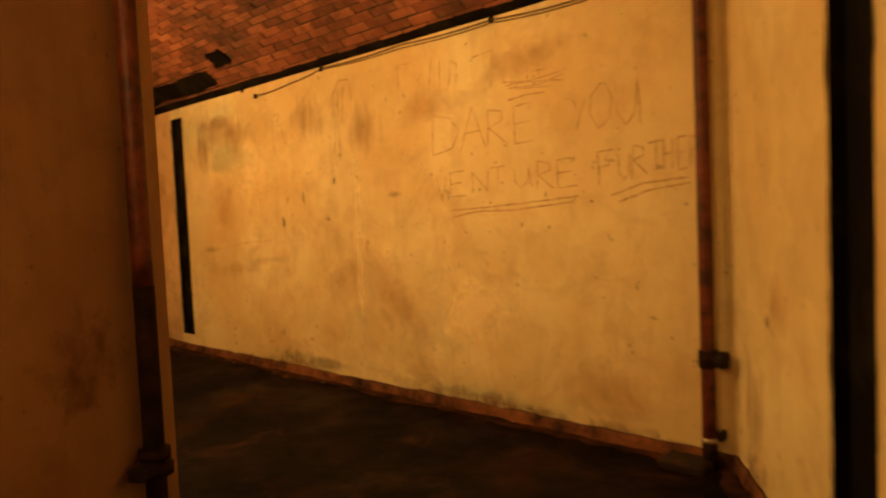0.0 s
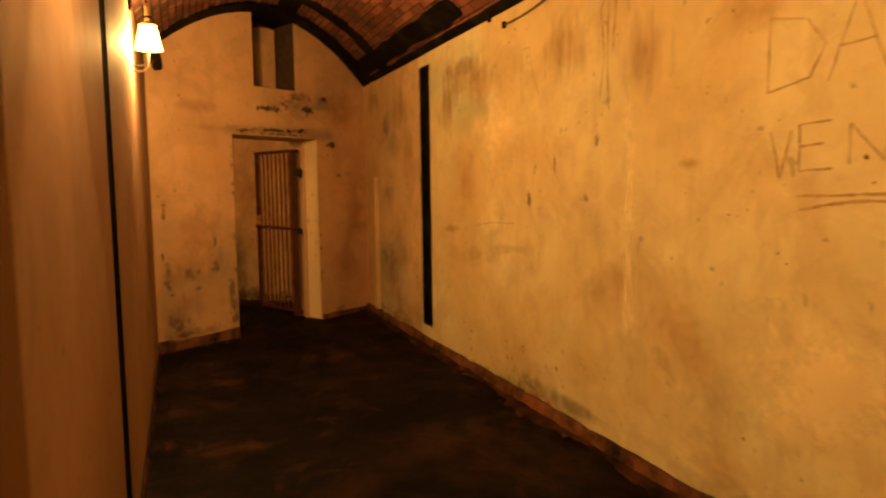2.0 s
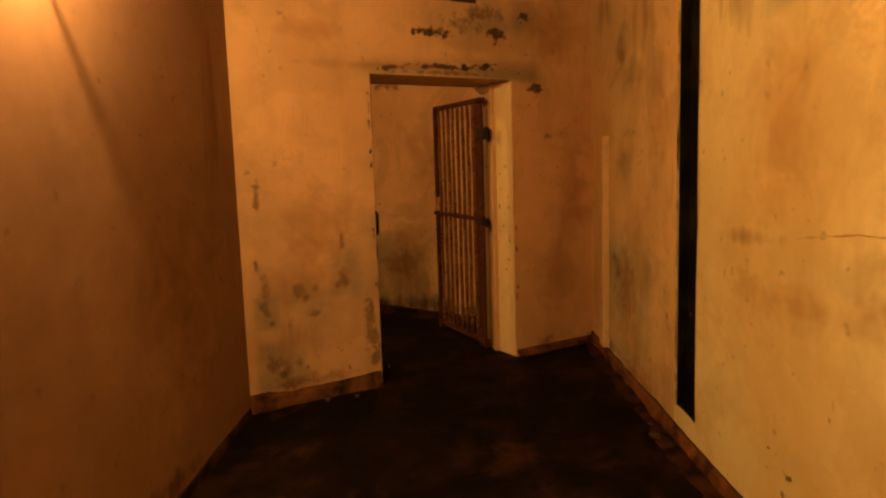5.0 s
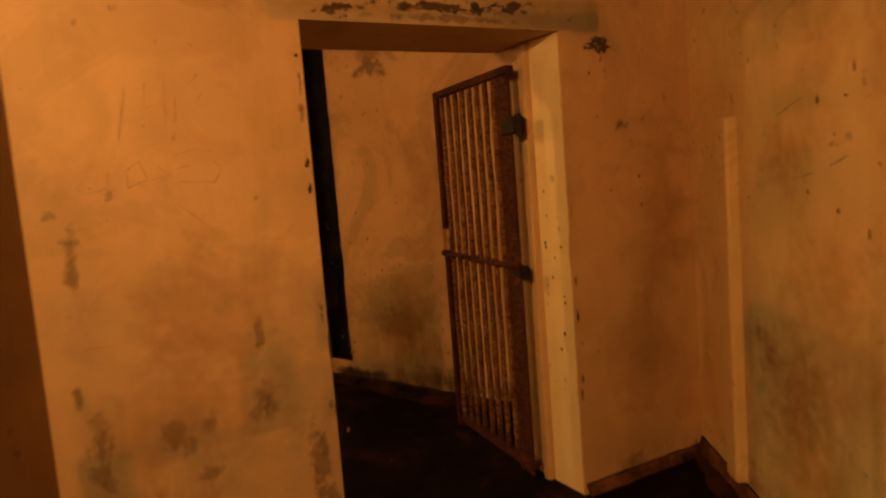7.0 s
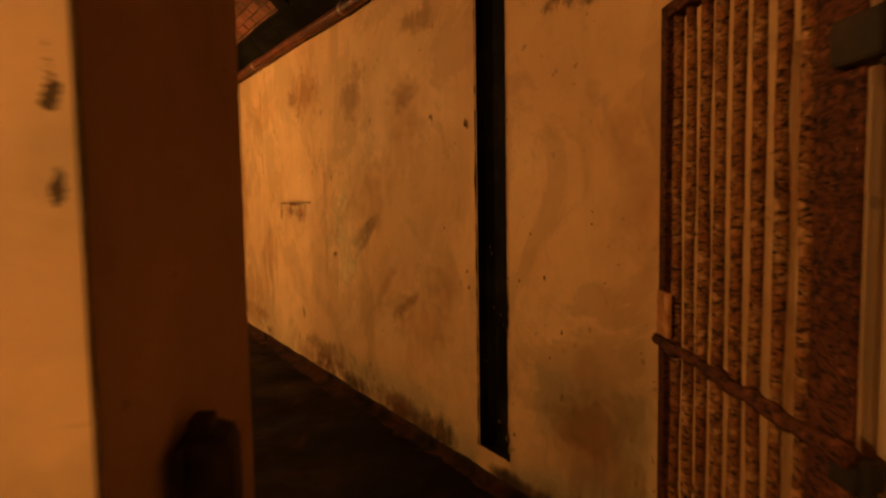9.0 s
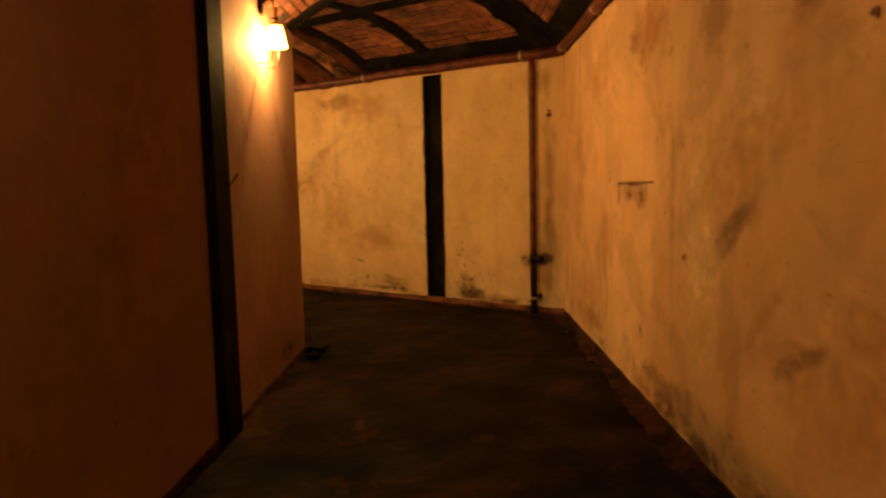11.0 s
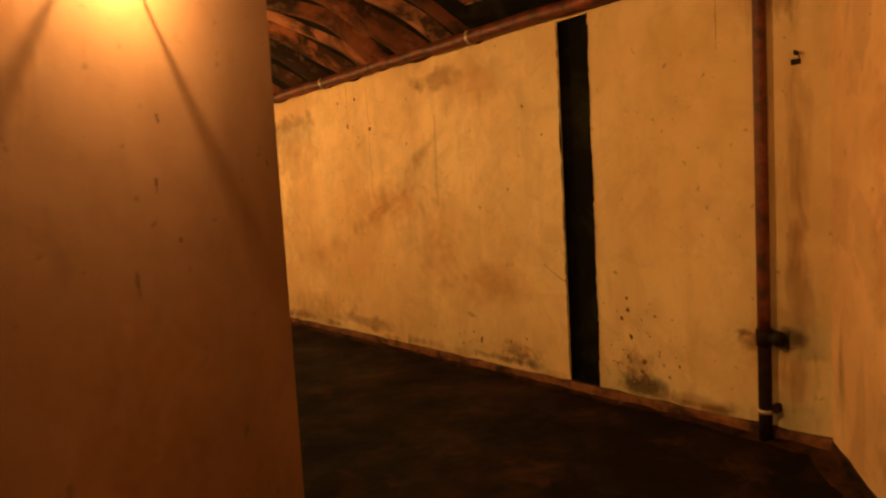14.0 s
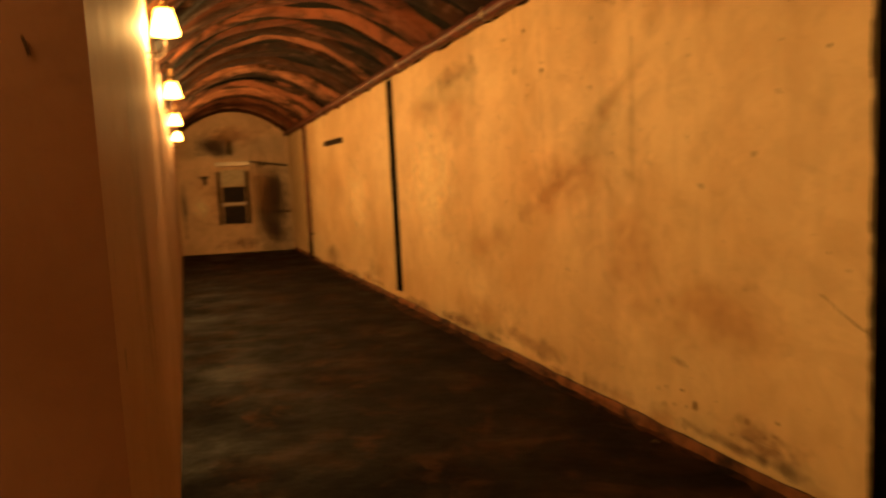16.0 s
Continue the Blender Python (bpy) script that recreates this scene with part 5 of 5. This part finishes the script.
# ---- ragged edges: crumbled arrises of the doorway, tar smeared past the joints ----
def arris(w, s, z0, z1, seed, label, mat):
    r = random.Random(seed)
    bm = bmesh.new()
    n = int((z1 - z0) / 0.03)
    rings = []
    for k in range(n + 1):
        z = z0 + (z1 - z0) * k / n
        q = 0.003 + 0.011 * max(0.0, noise.noise((z * 5.0, seed, 0.0))) + 0.003 * r.random()
        rings.append([bm.verts.new(w.at(s + q * math.cos(a) * 0.9, z, -0.004 + q * math.sin(a) * 0.55)) for a in [2 * math.pi * t / 7 for t in range(7)]])
    for r0, r1 in zip(rings, rings[1:]):
        for t in range(7):
            bm.faces.new((r0[t], r0[(t + 1) % 7], r1[(t + 1) % 7], r1[t]))
    bm.faces.new(rings[0][::-1])
    bm.faces.new(rings[-1])
    return tagged(part("door_edge", bm, mat), label, "door edge", kind="structure")


arris(P1, DS0, 0.0, 2.05, 3, "crumbled dark edge of the doorway", M_PEEL)
arris(P1, DS1, 0.0, 2.05, 4, "crumbled plaster edge of the doorway", M_PART)


def smear(w, sc, width, z0, z1, seed):
    r = random.Random(seed)
    verts, faces = [], []
    for side in (-1, 1):
        n = int((z1 - z0) / 0.04)
        for k in range(n):
            za, zb = z0 + (z1 - z0) * k / n, z0 + (z1 - z0) * (k + 1) / n + 0.004
            wd = 0.004 + 0.018 * max(0.0, noise.noise((za * 3.0, seed + side, 0.0))) + 0.008 * r.random()
            e = sc + side * width / 2
            k0 = len(verts)
            verts.extend([w.at(e, za, 0.0062), w.at(e + side * wd, za, 0.0062), w.at(e + side * wd * r.uniform(0.7, 1.2), zb, 0.0062), w.at(e, zb, 0.0062)])
            faces.append((k0, k0 + 1, k0 + 2, k0 + 3))
    me = mesh_of("tar_smear", verts, faces, [M_TAR])
    return tagged(new("tar_smear", me), "tar smeared past the edges of a wall joint", "tar smear", kind="stuff")


smear(W[1], W[1].s_of(-6.70, 3.69), 0.25, 0.19, 2.61, 1)
smear(W[2], W[2].s_of(-10.54, 1.53), 0.25, 0.17, 2.60, 2)
smear(W[3], S3, 0.26, 0.06, 2.68, 3)
smear(W[3], S4, 0.24, 0.14, 2.68, 4)
smear(W[0], W[0].s_of(0.24, 2.47), 0.33, 0.10, 2.66, 5)
smear(I[1], I[1].s_of(-3.61, 1.26), 0.24, 0.05, 2.7, 6)


# ---- nail holes and chips ----

def chips(w, spots, label):
    verts, faces = [], []
    r = random.Random(int(100 * w.length))
    for s, z, size in spots:
        k = len(verts)
        n = 7
        wide, tall = r.uniform(0.3, 0.8), r.uniform(0.35, 1.3)
        for j in range(n):
            a = 2 * math.pi * j / n
            q = size * r.uniform(0.6, 1.2)
            verts.append(w.at(s + q * math.cos(a) * wide, z + q * math.sin(a) * tall, 0.0009 if w in I else 0.0065))
        faces.append(tuple(range(k, k + n)))
    me = mesh_of("plaster_chips", verts, faces, [M_CHIP])
    return tagged(new("plaster_chips", me), label, "chips", kind="stuff")


def scatter(s0, s1, z0, z1, n, lo, hi, seed):
    r = random.Random(seed)
    return [(r.uniform(s0, s1), r.uniform(z0, z1), r.uniform(lo, hi)) for _ in range(n)]


chips(W[1], scatter(0.3, 8.2, 0.15, 2.6, 60, 0.004, 0.011, 1) + scatter(3.6, 5.2, 0.12, 0.4, 30, 0.006, 0.016, 2) + scatter(6.9, 8.2, 0.9, 2.2, 34, 0.003, 0.010, 3) + [(0.83, 1.46, 0.012), (2.2, 0.42, 0.02)], "small dark nail holes and chips in the plaster")
chips(W[2], scatter(1.4, 2.8, 0.25, 1.4, 46, 0.006, 0.015, 4) + scatter(3.0, 8.0, 0.3, 2.4, 40, 0.005, 0.012, 5) + [(3.29, 1.89, 0.022), (2.92, 1.82, 0.026), (4.82, 1.02, 0.022), (4.85, 1.60, 0.02), (2.57, 0.28, 0.02), (2.55, 1.8, 0.014), (2.9, 0.98, 0.014), (2.55, 1.06, 0.013)], "small dark nail holes and chips in the plaster")
chips(W[3], scatter(0.9, 1.5, 0.1, 0.75, 40, 0.003, 0.014, 6) + scatter(2.2, 3.2, 0.15, 0.35, 20, 0.008, 0.02, 7) + scatter(3.5, 5.0, 1.8, 2.5, 10, 0.006, 0.014, 8) + scatter(2.0, 14.0, 0.3, 2.5, 40, 0.006, 0.012, 9) + [(1.53, 1.9, 0.01), (2.0, 1.9, 0.01), (1.53, 1.1, 0.01), (2.0, 1.1, 0.01)], "small dark nail holes and chips in the plaster")
chips(W[3], [(1.29, 0.65, 0.022), (1.34, 0.59, 0.02), (1.27, 0.47, 0.02), (1.30, 0.33, 0.024), (1.17, 0.31, 0.026), (1.19, 0.24, 0.034), (1.16, 0.20, 0.03), (1.08, 0.63, 0.02), (1.42, 0.28, 0.016)], "dark flaked chips beside the tar joint")
chips(W[1], [(6.805, 1.695, 0.015), (6.63, 1.627, 0.014), (7.01, 1.625, 0.012), (6.85, 1.62, 0.009), (7.08, 1.34, 0.016), (6.9, 1.285, 0.012), (6.745, 1.23, 0.015), (7.27, 0.72, 0.012), (6.35, 0.624, 0.014)], "dark gouges in the plaster near the cross wall")
chips(W[2], [(2.9, 1.81, 0.018), (3.27, 1.885, 0.018), (5.04, 2.11, 0.03), (4.8, 1.03, 0.028), (2.915, 1.06, 0.015), (3.456, 1.05, 0.014), (2.16, 0.59, 0.016), (2.16, 0.87, 0.012), (2.46, 1.06, 0.011), (2.51, 0.32, 0.012)], "dark gouges and plugged holes in the plaster")
chips(W[3], [(4.84, 2.50, 0.022), (4.51, 2.50, 0.022), (4.67, 2.24, 0.024), (4.67, 2.27, 0.016), (4.26, 2.18, 0.024), (4.26, 2.23, 0.018), (6.59, 2.2, 0.03), (6.4, 2.18, 0.022), (8.9, 2.2, 0.026)], "dark bolt holes below the conduit")
scrawl(W[3], [[(4.665, 2.67), (4.67, 2.30)], [(4.30, 2.60), (4.29, 2.25)], [(4.29, 2.2), (4.29, 1.5)]], 0.008, M_STAINBROWN, "drips", "thin brown drips below bolt holes", 21)
scrawl(W[1], [[(7.25, 1.93), (7.08, 1.97)], [(7.30, 1.60), (7.12, 1.64)], [(6.62, 1.53), (6.50, 1.54)], [(6.95, 1.42), (6.85, 1.45)]], 0.006, M_STAINBROWN, "chip_marks", "short slanting gouges in the plaster", 23)
chips(JAMB, [(0.15, 1.27, 0.012), (0.06, 1.13, 0.016), (0.11, 1.08, 0.012), (0.13, 0.99, 0.014), (0.16, 1.38, 0.010), (0.18, 0.86, 0.010), (0.17, 0.95, 0.012), (0.07, 0.74, 0.012), (0.10, 0.66, 0.012), (0.15, 0.5, 0.013)], "dark red-brown chips in the reveal")
chips(P1, scatter(0.05, 0.9, 0.1, 0.6, 20, 0.005, 0.012, 10) + scatter(2.1, 2.75, 0.8, 1.9, 10, 0.004, 0.01, 11), "small chips in the partition plaster")
chips(I[2], scatter(3.6, 5.9, 0.3, 2.2, 22, 0.004, 0.011, 12) + [(4.68, 1.83, 0.02), (4.66, 1.9, 0.016), (4.7, 1.72, 0.012)], "small dark nail holes in the inner wall")
chips(I[1], scatter(1.6, 5.4, 0.3, 2.2, 14, 0.004, 0.010, 13) + [(2.02, 1.09, 0.016), (2.01, 1.88, 0.02)], "small dark nail holes in the inner wall")


# ---- end of the long gallery: blocked hatch in the wall ----
root = tagged(new("hatch"), "blocked hatch with dark panels in the end wall", "hatch")
root.matrix_world = END.frame_at(1.33, 0.0)
for nm, size, x, z, m, lb in [("lintel", (0.78, 0.10, 0.10), -0.02, 2.10, M_CLIP, "pale timber lintel"), ("boarding", (0.54, 0.02, 0.38), 0.0, 1.77, M_NECK, "pale upper boarding"), ("upper_panel", (0.52, 0.03, 0.36), 0.0, 1.38, M_BLACK, ""), ("lower_panel", (0.52, 0.03, 0.42), 0.0, 0.90, M_BLACK, ""),
                              ("middle_sill", (0.56, 0.06, 0.05), 0.0, 1.16, M_CLIP, "pale middle ledge"), ("jamb", (0.07, 0.07, 1.25), -0.33, 1.30, M_PIPEDARK, "dark timber jamb"), ("jamb", (0.07, 0.07, 1.25), 0.33, 1.30, M_PIPEDARK, "dark timber jamb")]:
    bm = bmesh.new()
    box(bm, size, pose(x, size[1] / 2, z), 0.005)
    part(nm, bm, m, root, lb)
M_FILM_BLACK = film_mat("film_heavy_soot", (0.050, 0.024, 0.011), 0.80, 0.24, 0.16, 2.2, 0.7, 0.34)
for s, z, rs, rz in [(0.46, 0.85, 0.44, 0.95), (0.40, 1.5, 0.38, 0.6), (1.72, 2.55, 0.42, 0.24)]:
    film(END, s, z, rs, rz, M_FILM_BLACK, "black soot over the end wall")
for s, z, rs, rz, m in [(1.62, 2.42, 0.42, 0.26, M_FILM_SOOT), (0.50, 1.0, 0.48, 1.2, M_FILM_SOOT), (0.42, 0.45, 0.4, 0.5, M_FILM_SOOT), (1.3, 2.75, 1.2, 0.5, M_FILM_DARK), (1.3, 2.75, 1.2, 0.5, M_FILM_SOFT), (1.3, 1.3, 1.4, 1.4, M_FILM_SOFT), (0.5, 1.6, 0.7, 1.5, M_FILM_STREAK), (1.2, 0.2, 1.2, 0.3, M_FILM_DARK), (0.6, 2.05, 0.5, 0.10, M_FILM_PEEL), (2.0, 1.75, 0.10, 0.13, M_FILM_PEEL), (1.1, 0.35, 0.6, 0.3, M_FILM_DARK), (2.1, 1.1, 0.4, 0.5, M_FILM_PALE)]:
    film(END, s, z, rs, rz, m)
for s, z, rs, rz in [(0.45, 0.9, 0.52, 0.95), (0.35, 1.35, 0.36, 0.75), (0.60, 0.35, 0.65, 0.40), (0.25, 0.8, 0.25, 1.0), (2.48, 1.1, 0.12, 1.1), (1.75, 2.55, 0.5, 0.28)]:
    film(END, s, z, rs, rz, M_FILM_SOOT, "black soot and damp on the end wall")
root = tagged(new("wall_bracket"), "small dark iron bracket on the end wall", "bracket")
root.matrix_world = END.frame_at(1.98, 1.76)
bm = bmesh.new()
box(bm, (0.20, 0.04, 0.05), pose(0, 0.02, 0.05), 0.006)
part("crosspiece", bm, M_BLACK, root)
bm = bmesh.new()
box(bm, (0.07, 0.03, 0.16), pose(-0.01, 0.015, -0.05), 0.006)
part("stem", bm, M_BLACK, root)
root = tagged(new("wall_rod"), "thin dark iron rod across the end wall beside the hatch", "rod")
root.matrix_world = END.frame_at(0, 0)
bm = bmesh.new()
tube(bm, [(0.92 - 0.86 * k / 8, 0.035, 2.14 - 0.13 * k / 8) for k in range(9)], 0.022, 8)
part("bar", bm, M_BLACK, root)

for s, z, rs, rz, m in [(W[0].length - 0.15, 0.12, 0.35, 0.3, M_FILM_DARK), (W[0].length - 0.3, 0.4, 0.35, 0.5, M_FILM_STREAK), (W[0].length - 0.7, 1.0, 0.3, 0.25, M_FILM_SOFT), (W[0].length - 0.6, 0.9, 0.1, 0.08, M_FILM_GREY)]:
    film(W[0], s, z, rs, rz, m)
bm = bmesh.new()
box(bm, (0.26, 0.18, 0.07), W[1].frame_at(0.22, 0.03, 0.14), 0.02)
tagged(part("drain_shoe", bm, M_BLACK), "low black drain shoe at the foot of the standpipe", "drain")

# ---- rubble at the foot of the inner corner, and loose bits by the skirting ----
def stone(x, y, size, seed, label, mat):
    r = random.Random(seed)
    bm = bmesh.new()
    bmesh.ops.create_icosphere(bm, subdivisions=2, radius=size)
    for v in bm.verts:
        v.co = Vector((v.co.x * r.uniform(0.9, 1.25), v.co.y * r.uniform(0.75, 1.0), v.co.z * 0.55)) + Vector((r.uniform(-1, 1), r.uniform(-1, 1), r.uniform(-1, 1))) * size * 0.12
    low = min(v.co.z for v in bm.verts)
    for v in bm.verts:
        v.co += Vector((x, y, -low - 0.004))
    return tagged(part("rubble", bm, mat), label, "rubble", group="rubble on the floor")


stone(-11.22, -3.36, 0.10, 1, "dark lump of rubble against the inner corner", M_TAR)
stone(-11.12, -3.22, 0.06, 2, "small dark lump of rubble on the floor", M_TAR)
for k in range(26):
    w = (W[1], W[3], W[2], P1)[k % 4]
    s = rng.uniform(0.4, w.length - 0.4)
    if w is P1 and DS0 - 0.1 < s < DS1 + 0.1:
        continue
    p = w.at(s, 0, rng.uniform(0.05, 0.12))
    stone(p.x, p.y, rng.uniform(0.012, 0.03), 50 + k, "crumb of fallen plaster beside the skirting", M_MORTAR)
